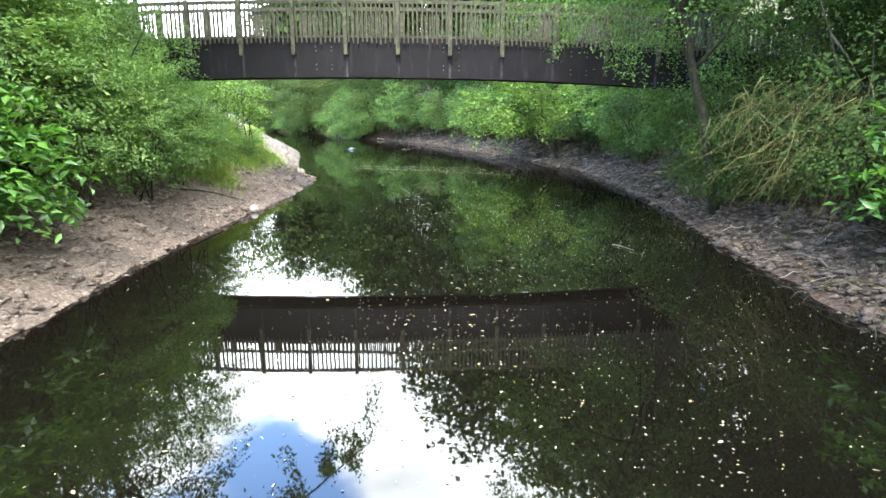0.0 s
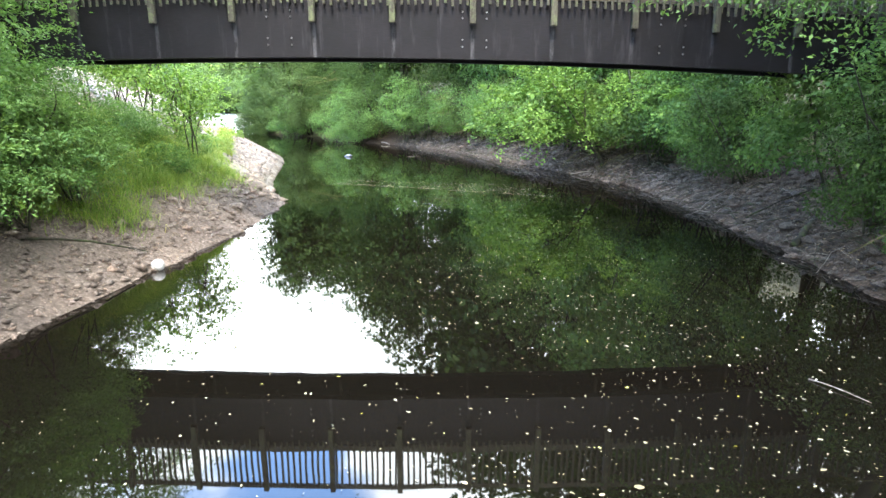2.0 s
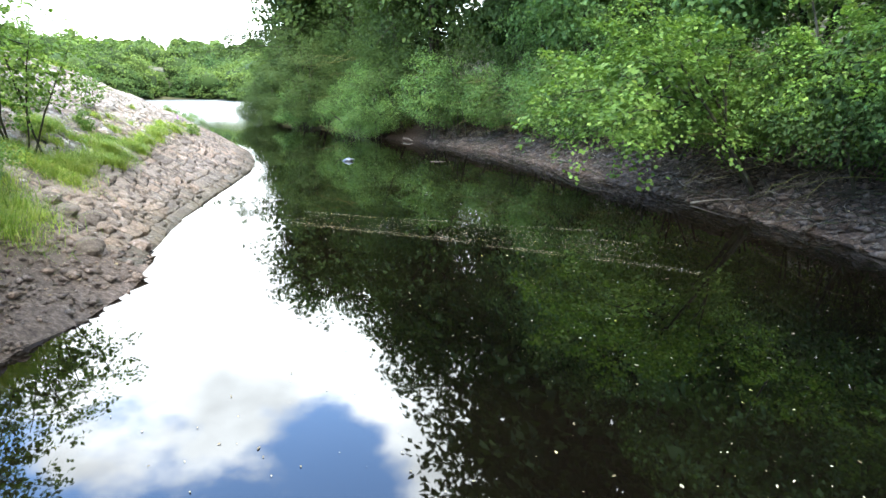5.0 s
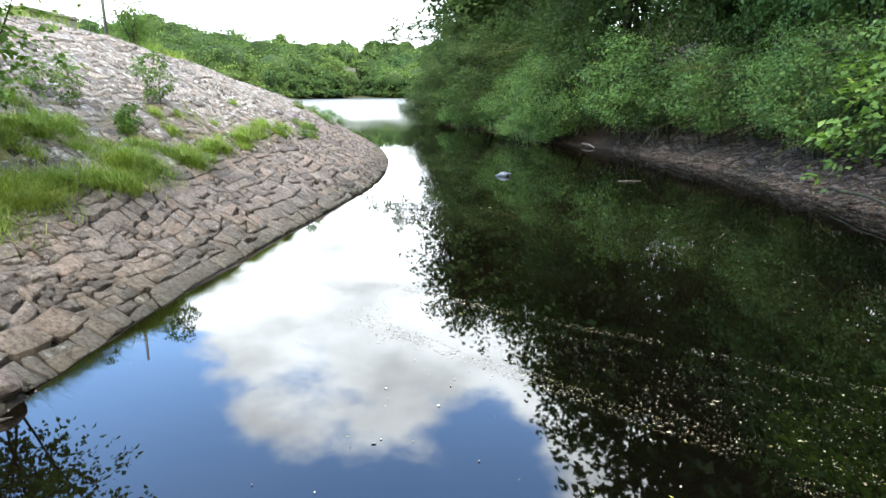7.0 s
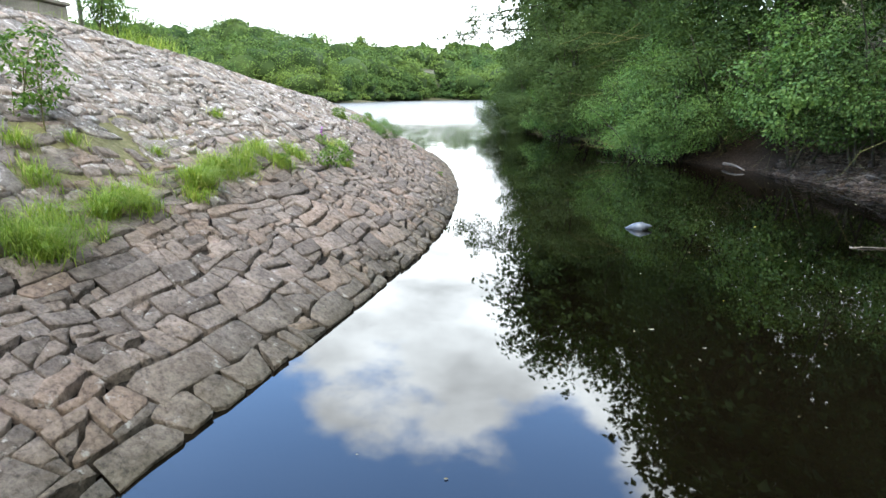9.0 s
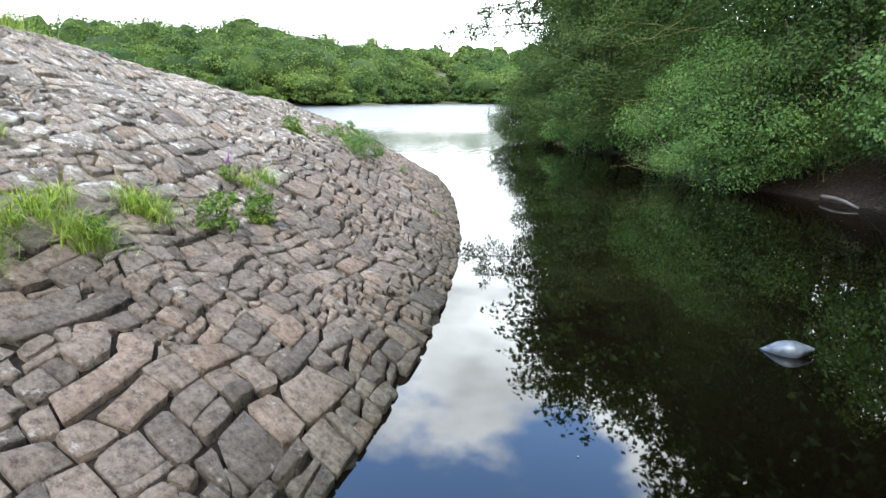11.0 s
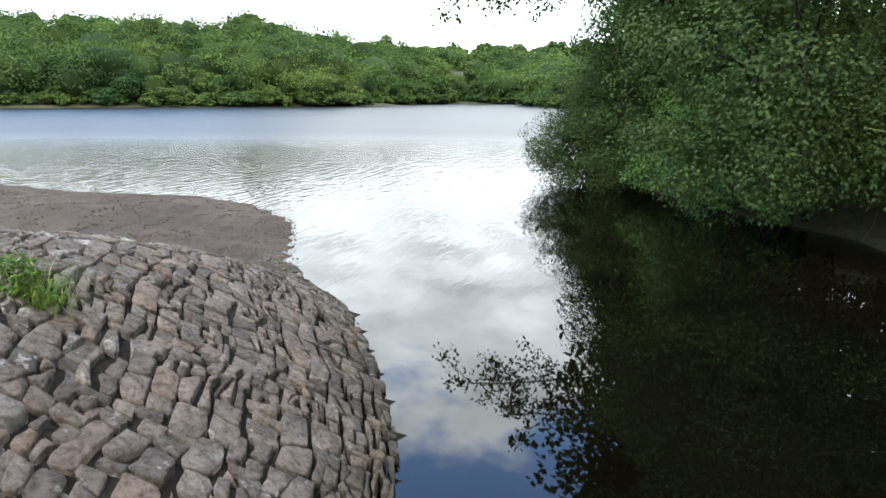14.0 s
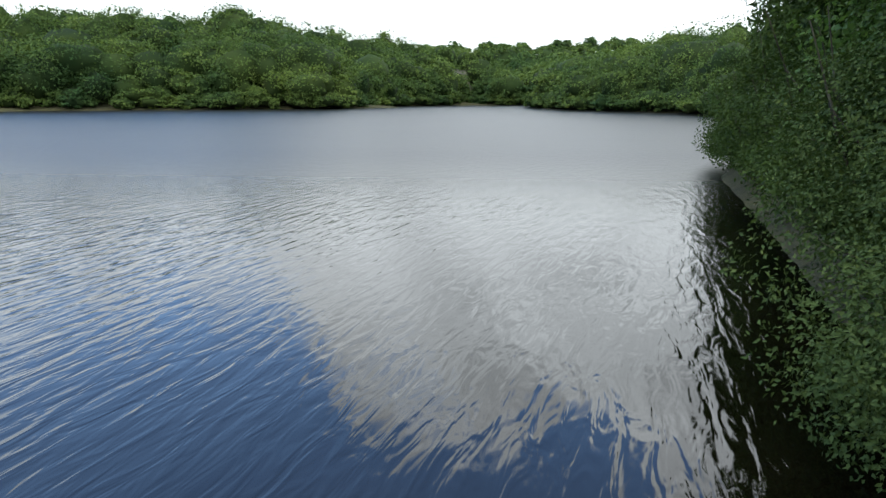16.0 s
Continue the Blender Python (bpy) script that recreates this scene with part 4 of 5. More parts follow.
for x, y, r, s in ((7.0, 11.6, 0.4, 1.0), (6.9, 15.0, 2.0, 0.8), (6.5, 13.0, 4.0, 0.75), (6.6, 10.4, 5.0, 0.8), (6.15, 14.1, 3.0, 0.72), (6.3, 16.4, 0.7, 0.7)):
    tagged(place(BUSHES[1], x, y, r, s), group="bushes along the wooded bank")
tagged(place(LAUREL, 6.6, 9.0, 1.0, 0.95), group="laurel bushes on the muddy bank")
for x, y, r, s in ((-7.9, 13.6, 0.0, 1.0), (-9.2, 9.2, 0.8, 1.0), (-10.2, 22.6, 0.3, 0.8), (-10.5, 4.0, 0.2, 1.1)):
    tagged(place(ASH, x, y, r, s), group="ash trees above the bank")
for x, y, r, s in ((-6.25, 21.6, 1.4, 0.85), (-7.7, 25.5, 3.0, 0.9), (-7.7, 22.6, 5.0, 1.0), (-8.3, 25.2, 0.4, 1.0), (-8.9, 23.9, 2.2, 0.85), (-9.9, 25.6, 3.5, 0.8), (-9.0, 22.2, 1.0, 0.8)):
    tagged(place(SAPLING, x, y, r, s), group="saplings beside the paved slope")
for x, y, r, s in ((-9.9, 30.15, 0.2, 1.05), (-9.75, 28.3, 1.7, 0.7), (-10.0, 28.0, 3.0, 0.6), (-9.59, 34.77, 4.1, 0.42), (-13.2, 40.6, 2.2, 0.4)):
    tagged(place(WEED, x, y, r, s), group="weeds on the paved slope")
for x, y, r, s in ((-9.37, 34.12, 0.5, 0.75), (-9.59, 34.77, 0.9, 0.6), (-10.3, 35.06, 1.9, 0.42), (-9.3, 33.0, 2.0, 0.35), (-9.2, 28.9, 1.0, 0.8), (-9.0, 28.6, 3.0, 0.6), (-12.3, 38.2, 2.4, 0.6), (-11.8, 40.7, 1.0, 0.3), (-10.1, 39.0, 2.0, 0.25), (-15.0, 43.2, 4.0, 0.5)):
    tagged(place(FERN, x, y, r, s), group="ferns on the paved slope")
for x, y, r, s in ((-12.1, 39.75, 0.3, 0.55), (-12.6, 40.3, 2.0, 0.5), (-12.9, 39.7, 4.0, 0.3)):
    tagged(place(BRAMBLE, x, y, r, s), group="brambles on the paved slope")
for x, y, r, s in ((-14.3, 33.9, 0.1, 0.55), (-14.8, 34.5, 1.0, 0.5), (-15.2, 34.9, 2.0, 0.45), (-14.6, 34.2, 3.0, 0.4)):
    tagged(place(SAPLING, x, y, r, s), group="shrubs on the crest of the embankment")


rng_w = np.random.default_rng(12)
for p, n in along([(-4.6, 15), (-4.25, 18.5), (-4.3, 22), (-5.0, 23.9)], 0.42):
    q = p + n * rng_w.uniform(1.5, 3.6)
    kind = (WEED, FERN, BRAMBLE)[rng_w.integers(3)]
    tagged(place(kind, q[0], q[1], rng_w.uniform(0, 6.28), rng_w.uniform(0.6, 0.95)), group="weeds on the gravel bank")
GREY = make_plant("grey_sallow", 14, 3.2, (1.75, 1.75, 1.5), 21000, 0.060, M_SALLOW, 62, 0.46, 1.65, 0.05, 7, 5, 0.35, 0.5, label="dense grey-green sallow bush leaning out over the water", category="bush", lumpy=True)
PALE = make_plant("pale_sallow", 16, 3.2, (1.8, 1.8, 1.5), 18000, 0.062, M_LEAF, 62, 0.46, 1.65, 0.05, 7, 5, 0.35, 0.5, label="bushy light green sallow that stands in the edge of the water", category="bush", lumpy=True)
for x, y, r, s in ((-7.25, 47.2, 0.6, 1.0), (-6.0, 46.6, 2.6, 1.05)):
    tagged(place(PALE, x, y, r, s), group="bushes along the wooded bank")
for x, y, r, s in ((-16.45, 59.1, 2.2, 1.0), (-16.45, 58.2, 4.4, 0.82), (-16.5, 61.2, 1.2, 1.05), (-17.0, 63.8, 3.2, 1.0)):
    tagged(place(GREY, x, y, r, s, 0.25), group="bushes along the wooded bank")
ALDER = make_plant("overhanging_alder", 15, 6.4, (2.3, 2.1, 2.7), 22000, 0.068, M_SALLOW, 84, 0.52, 3.5, 0.10, 8, 2, 1.0, 0.78, lean=(-0.9, -2.2), label="green alder whose lowest branches hang down to the water", category="tree", lumpy=True)
place(ALDER, -11.2, 55.2, 0.0, 1.0, -0.1)
for x, y, r, s in ((-11.9, 54.6, 1.5, 1.1), (-13.3, 56.6, 3.5, 0.9)):
    tagged(place(BUSHES[0], x, y, r, s, 0.1), group="bushes along the wooded bank")
tagged(place(BUSHES[1], -15.6, 58.8, 2.0, 1.1, 0.0), group="bushes along the wooded bank")
tagged(place(TREES[0], -16.2, 66.5, 1.0, 1.0, -0.2), group="trees along the wooded bank")


def blades(rng, pos, h, w=0.012):
    """Grass blades, three triangles each, bent over."""
    n = len(pos)
    a = rng.uniform(0, 2 * math.pi, n)
    side = np.stack([np.cos(a), np.sin(a), 0 * a], 1)
    lean = np.stack([-np.sin(a), np.cos(a), 0 * a], 1) * rng.uniform(0.3, 1.9, (n, 1))
    H = (h * rng.uniform(0.5, 1.2, n))[:, None]
    W = side * w * rng.uniform(0.6, 1.3, (n, 1))
    mid = pos + lean * H * 0.35 + np.array([0, 0, 1]) * H * 0.62
    tip = pos + lean * H * 1.25 + np.array([0, 0, 1]) * H * rng.uniform(0.35, 1.0, (n, 1))
    V = np.stack([pos - W, pos + W, mid + W * 0.8, mid - W * 0.8, tip], 1).reshape(-1, 3)
    i = np.arange(n)[:, None] * 5
    F = np.concatenate([i + [0, 1, 2], i + [0, 2, 3], i + [3, 2, 4]], 1).reshape(-1, 3)
    return V, F


def grass_patch(name, spots, per, h, seed, label, r0=0.35):
    """Tufts of blades round the given spots (x, y, spread)."""
    rng = np.random.default_rng(seed)
    P = []
    for x, y, r in spots:
        n = int(per * (r / r0) ** 2)
        P.append(np.column_stack([rng.normal(x, r * 0.55, n), rng.normal(y, r * 0.55, n)]))
    P = np.concatenate(P)
    z = ground_z(P)
    ok = z > 0.15
    V, F = blades(rng, np.column_stack([P, z])[ok], h, 0.0034)
    tagged(new(name, fast_mesh(name, V, F, M_GRASS)), label, "grass", kind="stuff")


rng_g = np.random.default_rng(8)
bank_tufts = []
for p, n in along([(-4.5, 16.0), (-4.25, 18.5), (-4.3, 22), (-5.15, 24.2)], 0.5):
    for d in (1.55, 2.0, 2.6, 3.3):
        q = p + n * (d + rng_g.uniform(-0.25, 0.25)) + rng_g.normal(0, 0.15, 2)
        bank_tufts.append((q[0], q[1], rng_g.uniform(0.3, 0.5)))
grass_patch("bank_grass", bank_tufts, 420, 0.28, 1, "long rough grass along the top of the gravel bank")
slope_tufts = [(-8.0, 28.0, 0.30), (-7.85, 27.5, 0.34), (-7.6, 26.8, 0.26), (-7.5, 25.9, 0.34), (-7.2, 24.9, 0.45), (-7.9, 25.2, 0.36), (-8.5, 26.4, 0.22), (-8.6, 30.1, 0.2), (-8.4, 29.3, 0.18), (-9.25, 31.8, 0.2), (-9.0, 31.3, 0.16),
               (-8.9, 27.4, 0.3), (-9.6, 27.2, 0.25), (-13.2, 40.7, 0.16), (-10.28, 35.55, 0.10), (-10.22, 35.25, 0.09), (-9.55, 34.72, 0.07), (-14.9, 43.3, 0.12), (-8.3, 28.9, 0.25), (-9.6, 32.8, 0.14), (-12.3, 38.3, 0.14)]
for p, n in along([(-5.9, 26.6), (-6.25, 28.5), (-7.0, 31.3), (-7.9, 34.2)], 0.26):
    q = p + n * rng_g.normal(2.35, 0.42)
    slope_tufts.append((q[0], q[1], rng_g.uniform(0.05, 0.2)))
grass_patch("slope_grass", slope_tufts, 1500, 0.18, 2, "tufts of green grass in the joints of the paved slope")
tussocks = [(-7.35, 25.6, 0.20), (-7.6, 26.3, 0.16), (-7.45, 27.1, 0.13), (-7.9, 27.6, 0.14), (-8.1, 29.0, 0.15), (-8.5, 29.8, 0.12), (-8.9, 31.2, 0.12), (-8.7, 26.9, 0.17)]
grass_patch("tussocks", tussocks, 3600, 0.25, 7, "lush bright green tussocks of long grass on the paved slope")
crest = [(rng_g.uniform(-18, -13.5), rng_g.uniform(28, 35), rng_g.uniform(0.3, 0.6)) for _ in range(60)]
crest = [c for c in crest if gz(c[0], c[1]) > 2.7]
grass_patch("crest_grass", crest, 80, 0.35, 3, "dry grass on the crest of the embankment")


# ---------------------------------------------------------------- pitched stone slope
def smooth_line(line, step=0.1, passes=60):
    P = np.array(line, float)
    s = np.r_[0, np.cumsum(np.linalg.norm(np.diff(P, axis=0), axis=1))]
    u = np.arange(0, s[-1], step)
    Q = np.column_stack([np.interp(u, s, P[:, 0]), np.interp(u, s, P[:, 1])])
    for _ in range(passes * 4):
        Q[1:-1] = 0.25 * Q[:-2] + 0.5 * Q[1:-1] + 0.25 * Q[2:]
    s = np.r_[0, np.cumsum(np.linalg.norm(np.diff(Q, axis=0), axis=1))]
    T = np.gradient(Q, s, axis=0)
    T /= np.linalg.norm(T, axis=1, keepdims=True)
    return s, Q, np.column_stack([-T[:, 1], T[:, 0]])


EDGE_S, EDGE_Q, EDGE_N = smooth_line([p for p in LEFT if p[1] >= 22 and p[0] > -18.5] + [(-19.4, 48.2), (-22, 47.6)])


def edge_point(s, d):
    q = np.column_stack([np.interp(s, EDGE_S, EDGE_Q[:, i]) for i in (0, 1)])
    n = np.column_stack([np.interp(s, EDGE_S, EDGE_N[:, i]) for i in (0, 1)])
    n /= np.linalg.norm(n, axis=1, keepdims=True)
    return q + n * np.asarray(d)[:, None]


def split_poly(poly, a, b, c):
    """Cuts a convex outline by the line a*x + b*y = c."""
    lo, hi = [], []
    for p, q in zip(poly, poly[1:] + poly[:1]):
        fp, fq = a * p[0] + b * p[1] - c, a * q[0] + b * q[1] - c
        (lo if fp < 0 else hi).append(p)
        if fp * fq < 0:
            t = fp / (fp - fq)
            m = (p[0] + t * (q[0] - p[0]), p[1] + t * (q[1] - p[1]))
            lo.append(m); hi.append(m)
    return lo, hi


def poly_area(poly):
    return 0.5 * sum(p[0] * q[1] - q[0] * p[1] for p, q in zip(poly, poly[1:] + poly[:1]))


def shrink(poly, g):
    """Moves every side of a convex outline inwards by g."""
    out = poly
    for p, q in zip(poly, poly[1:] + poly[:1]):
        L = math.hypot(q[0] - p[0], q[1] - p[1])
        if L < 1e-4:
            continue
        a, b = -(q[1] - p[1]) / L, (q[0] - p[0]) / L
        out = split_poly(out, a, b, a * p[0] + b * p[1] + g)[1]
        if len(out) < 3:
            return None
    return out


def outline(rng, poly, k):
    """The outline with k points: blunted corners and broken edges."""
    pts = []
    n = len(poly)
    for i in range(n):
        p, q, o = poly[i], poly[(i + 1) % n], poly[i - 1]
        la, lb = math.hypot(p[0] - o[0], p[1] - o[1]), math.hypot(q[0] - p[0], q[1] - p[1])
        if rng.random() < 0.5 and n + 1 <= k - 2:
            t = rng.uniform(0.06, 0.22)
            pts.append((p[0] + (o[0] - p[0]) * t, p[1] + (o[1] - p[1]) * t))
            t = rng.uniform(0.06, 0.22)
            pts.append((p[0] + (q[0] - p[0]) * t, p[1] + (q[1] - p[1]) * t))
        else:
            pts.append(p)
    while len(pts) > k:
        pts.pop(int(rng.integers(len(pts))))
    while len(pts) < k:
        ls = [math.hypot(a[0] - b[0], a[1] - b[1]) for a, b in zip(pts, pts[1:] + pts[:1])]
        i = int(np.argmax(ls))
        a, b = pts[i], pts[(i + 1) % len(pts)]
        t, j = rng.uniform(0.35, 0.65), rng.normal(0, 0.05) * min(ls[i], 0.25)
        pts.insert(i + 1, (a[0] + (b[0] - a[0]) * t - (b[1] - a[1]) / ls[i] * j, a[1] + (b[1] - a[1]) * t + (b[0] - a[0]) / ls[i] * j))
    return pts


def build_pitching():
    rng = np.random.default_rng(19)
    S_END = EDGE_S[-1] - 4.6
    K = 8
    stones = []  # outline in course coordinates, pale or not
    d = -0.25
    while d < 8.2:
        h = rng.uniform(0.15, 0.38) if d > 2.0 else (rng.uniform(0.11, 0.23) if rng.random() < 0.75 else rng.uniform(0.24, 0.36))
        if d < 0.5:
            h = rng.uniform(0.22, 0.30)
        upper = d > 2.5
        s, slant = 0.9 + rng.uniform(0, 0.4), rng.normal(0, 0.08)
        while s < S_END:
            a = edge_point(np.array([s, s + 0.3]), np.array([d + h / 2] * 2))
            st = max(np.linalg.norm(a[1] - a[0]) / 0.3, 0.12)
            L = rng.uniform(0.35, 1.15)
            slant2 = float(np.clip(rng.normal(0, 0.28) * h, -0.11, 0.11))
            block = [(-slant, 0.0), (L - slant2, 0.0), (L + slant2, h), (slant, h)]
            todo = [block]
            size = float(np.clip(rng.lognormal(-3.25, 0.7), 0.014, 0.16)) * (0.55 if a[0][1] > 41 else 1.0) * (1.15 if upper else (2.4 if a[0][1] < 31 else 0.7) if d < 0.45 else 1.0)
            while todo:
                poly = todo.pop()
                ar = poly_area(poly)
                lim = size * rng.uniform(0.55, 1.7)
                if ar < lim or ar < 0.008:
                    stones.append(([(s + x / st, d + y) for x, y in poly], upper, st))
                    continue
                P = np.array(poly)
                w, v = P[:, 0].max() - P[:, 0].min(), P[:, 1].max() - P[:, 1].min()
                # mostly across the longer way, aslant; now and then a sliver along the course
                across = w > v * rng.uniform(0.9, 2.7)
                an = (0.0 if across else math.pi / 2) + rng.normal(0, 0.17)
                t = rng.uniform(0.34, 0.66) if rng.random() < 0.8 else rng.uniform(0.16, 0.3)
                c = P.min(0) + (P.max(0) - P.min(0)) * t
                na, nb = math.cos(an), math.sin(an)
                lo, hi = split_poly(poly, na, nb, na * c[0] + nb * c[1])
                if len(lo) < 3 or len(hi) < 3:
                    stones.append(([(s + x / st, d + y) for x, y in poly], upper, st))
                    continue
                todo += [lo, hi]
            slant = slant2
            s += L / st
        d += h
    mid = np.array([np.mean(p, axis=0) for p, _, _ in stones])
    at = edge_point(mid[:, 0], mid[:, 1])
    north = inside(at, TOE + [(-90, 300), (40, 300), (40, 47.5)])
    # leave out what lies past the crest, in the water or where the courses close up
    keep = (np.abs(seg_dist(at, LEFT) - np.abs(mid[:, 1])) < 0.45 + 0.06 * mid[:, 1]) & (~north | (mid[:, 1] < 0.5))
    keep &= ~((mid[:, 1] > 2.3) & (mid[:, 1] < 3.1) & (at[:, 1] < 31) & (rng.random(len(mid)) < 0.3))
    O, pale = [], []
    for i in np.nonzero(keep)[0]:
        poly, up, st = stones[i]
        q = [(x * st, y) for x, y in poly]
        P = np.array(q)
        slim = min(np.ptp(P[:, 0]), np.ptp(P[:, 1]))
        q = shrink(q, min(rng.uniform(0.0045, 0.0155) * (1.2 if up else 1.0), slim * 0.13))
        if q is None or poly_area(q) < 0.0025:
            continue
        O.append([(x / st, y) for x, y in outline(rng, q, K)])
        pale.append(rng.random() < (np.mean([y for _, y in poly]) - 1.6) / 1.9)
    O, pale = np.array(O), np.array(pale)  # n, K, 2
    n = len(O)
    # stones that ride over their neighbours and break the course lines
    grow = np.where((rng.random(n) < 0.05) & (O[:, :, 1].mean(1) > 0.45), rng.uniform(1.1, 1.3, n), 1.0)[:, None, None]
    O = O.mean(1, keepdims=True) + (O - O.mean(1, keepdims=True)) * grow
    O[:, :, 1] += rng.normal(0, 0.013, (n, 1)) * (O[:, :, 1].mean(1, keepdims=True) > 0.1)
    cen = O.mean(1, keepdims=True)
    size = np.ptp(O, axis=1).max(1)

    def lay(Q):
        # the courses wander
        s_, d_ = Q[..., 0].ravel(), Q[..., 1].ravel()
        s2 = s_ + 0.10 * np.sin(0.9 * d_ + 0.5 * s_) + 0.04 * np.sin(2.3 * d_ + 1.1 * s_)
        d2 = d_ + 0.016 * np.sin(6.1 * s_ + 3.0 * d_) * np.clip(d_ / 0.2, 0, 1) + (0.09 * np.sin(0.7 * s_ + 1.3 * np.sin(0.33 * s_) + 0.8 * d_) + 0.035 * np.sin(1.9 * s_ + 1.7 * d_)) * np.clip(d_ / 0.5, 0, 1)
        return edge_point(s2, d2).reshape(Q.shape)
    R1 = lay(O)
    c1 = R1.mean(1, keepdims=True)
    arm = np.linalg.norm(R1 - c1, axis=2, keepdims=True)
    R0 = c1 + (R1 - c1) * 0.62
    R2 = c1 + (R1 - c1) * (1 - np.minimum(rng.uniform(0.002, 0.008, (n, K, 1)) / arm, 0.2))
    R3 = c1 + (R1 - c1) * rng.uniform(0.45, 0.62, (n, K, 1))
    zz = np.maximum(ground_z(R1.reshape(-1, 2)).reshape(n, K), -0.3)
    z3 = np.maximum(ground_z(R3.reshape(-1, 2)).reshape(n, K), -0.3)
    rough = np.where(pale, 1.45, 1.0)[:, None]
    rise = (rng.normal(0.014, 0.0065, n) * rough[:, 0] + 0.02 * np.clip(size - 0.3, 0, 0.4) + np.where(grow[:, 0, 0] > 1, 0.012, 0) - np.where(cen[:, 0, 1] < 0.03, 0.07, 0))[:, None]
    tilt = rng.normal(0, 0.027, (n, 1, 2)) * np.clip(0.3 / size, 0.5, 1.3)[:, None, None] * rough[:, :, None]

    def height(R, z):
        return z + rise + ((R - c1) * tilt).sum(2)
    A = np.dstack([R0, zz - 0.22])
    B = np.dstack([R1, height(R1, zz) - rng.uniform(0.003, 0.009, (n, 1)) * rough])
    D = np.dstack([R2, height(R2, zz) + rng.normal(0, 0.004, (n, K)) * rough])
    E = np.dstack([R3, height(R3, z3) + (0.003 + rng.normal(0, 0.0045, (n, K))) * rough])
    cap = E.mean(1) + np.column_stack([np.zeros((n, 2)), rng.normal(0.001, 0.003, n)])
    V = np.concatenate([A, B, D, E, cap[:, None, :]], 1)
    k = np.arange(K)
    k2 = (k + 1) % K
    T = [np.stack([k + 3 * K, k2 + 3 * K, np.full(K, 4 * K)], 1)]
    for r in range(3):
        T += [np.stack([k + r * K, k2 + r * K, k2 + r * K + K], 1), np.stack([k + r * K, k2 + r * K + K, k + r * K + K], 1)]
    T = np.concatenate(T)
    at, dm = c1[:, 0], cen[:, 0, 1]
    root = new("stone_pitching")
    tagged(root, "slope paved with rough brown sandstone blocks in uneven courses", "stone paving", kind="structure")
    single = np.zeros(n, bool)
    near = (~pale) & (at[:, 1] > 32.5) & (at[:, 1] < 40.0) & (dm > 0.0)
    order = np.argsort(np.where(near, -size, 99))[:300]
    single[order[near[order]]] = True
    hi = pale & (at[:, 1] > 31) & (at[:, 1] < 41) & (dm < 5)
    order = np.argsort(np.where(hi, -size, 99))[:280]
    single[order[hi[order]]] = True
    for name, sel, mat in (("lower_stones", ~pale & ~single, M_STONE), ("upper_stones", pale & ~single, M_STONE_PALE)):
        W = V[sel]
        F = (T[None] + np.arange(len(W))[:, None, None] * (4 * K + 1)).reshape(-1, 3)
        ob = new(name, fast_mesh(name, W.reshape(-1, 3), F, mat))
        ob.parent = root
        tagged(ob, kind="stuff")
    for i in np.nonzero(single)[0]:
        ob = new("stone", fast_mesh("stone", V[i] - cap[i], T, M_STONE_PALE if pale[i] else M_STONE))
        ob.location = cap[i]
        ob.parent = root


build_pitching()


# ---------------------------------------------------------------- loose stones on the banks
def pebble_stuff(name, P, size, mat, seed, label):
    """Angular pebbles, eight faces each, half sunk into the ground."""
    rng = np.random.default_rng(seed)
    n = len(P)
    z = ground_z(P)
    O = np.array([[1, 0, 0], [0, 1, 0], [-1, 0, 0], [0, -1, 0], [0, 0, 1], [0, 0, -1]], float)
    F0 = np.array([[0, 1, 4], [1, 2, 4], [2, 3, 4], [3, 0, 4], [1, 0, 5], [2, 1, 5], [3, 2, 5], [0, 3, 5]])
    V = O[None] + rng.normal(0, 0.22, (n, 6, 3))
    sc = size[:, None] * np.column_stack([rng.uniform(0.7, 1.3, n), rng.uniform(0.5, 1.0, n), rng.uniform(0.3, 0.65, n)])
    V = V * sc[:, None, :]
    a = rng.uniform(0, 6.28, n)
    x = V[..., 0] * np.cos(a)[:, None] - V[..., 1] * np.sin(a)[:, None]
    y = V[..., 0] * np.sin(a)[:, None] + V[..., 1] * np.cos(a)[:, None]
    V = np.stack([x, y, V[..., 2]], -1) + np.column_stack([P, z + size * 0.12])[:, None, :]
    F = (F0[None] + np.arange(n)[:, None, None] * 6).reshape(-1, 3)
    ob = new(name, fast_mesh(name, V.reshape(-1, 3), F, mat))
    tagged(ob, label, "pebbles", kind="stuff")


def strip(rng, line, n, d0, d1, power=1.0, sign=1):
    pts = along(line, 0.05)
    k = rng.integers(0, len(pts), n)
    d = d0 + (d1 - d0) * rng.random(n) ** power
    return np.array([pts[i][0] + sign * pts[i][1] * dd for i, dd in zip(k, d)]) + rng.normal(0, 0.05, (n, 2))


rng_p = np.random.default_rng(23)
LB = [(-4.9, 0), (-4.8, 8), (-4.85, 12), (-4.6, 15), (-4.25, 18.5), (-4.3, 22), (-5.1, 24.0)]
P = strip(rng_p, LB, 15000, -0.12, 2.3)
pebble_stuff("gravel_stones", P, rng_p.lognormal(-3.75, 0.6, len(P)).clip(0.008, 0.13), M_PEBBLE, 1, "loose angular stones and gravel on the bare bank")
P = strip(rng_p, RB[1:10], 11000, -0.1, 2.0, 1.0, -1)
pebble_stuff("mud_stones", P, rng_p.lognormal(-3.05, 0.6, len(P)).clip(0.008, 0.15), M_PEBBLE_DARK, 2, "dark stones and clods on the muddy bank")
P = np.column_stack([rng_p.uniform(-29, -16, 20000), rng_p.uniform(45, 52, 20000)])
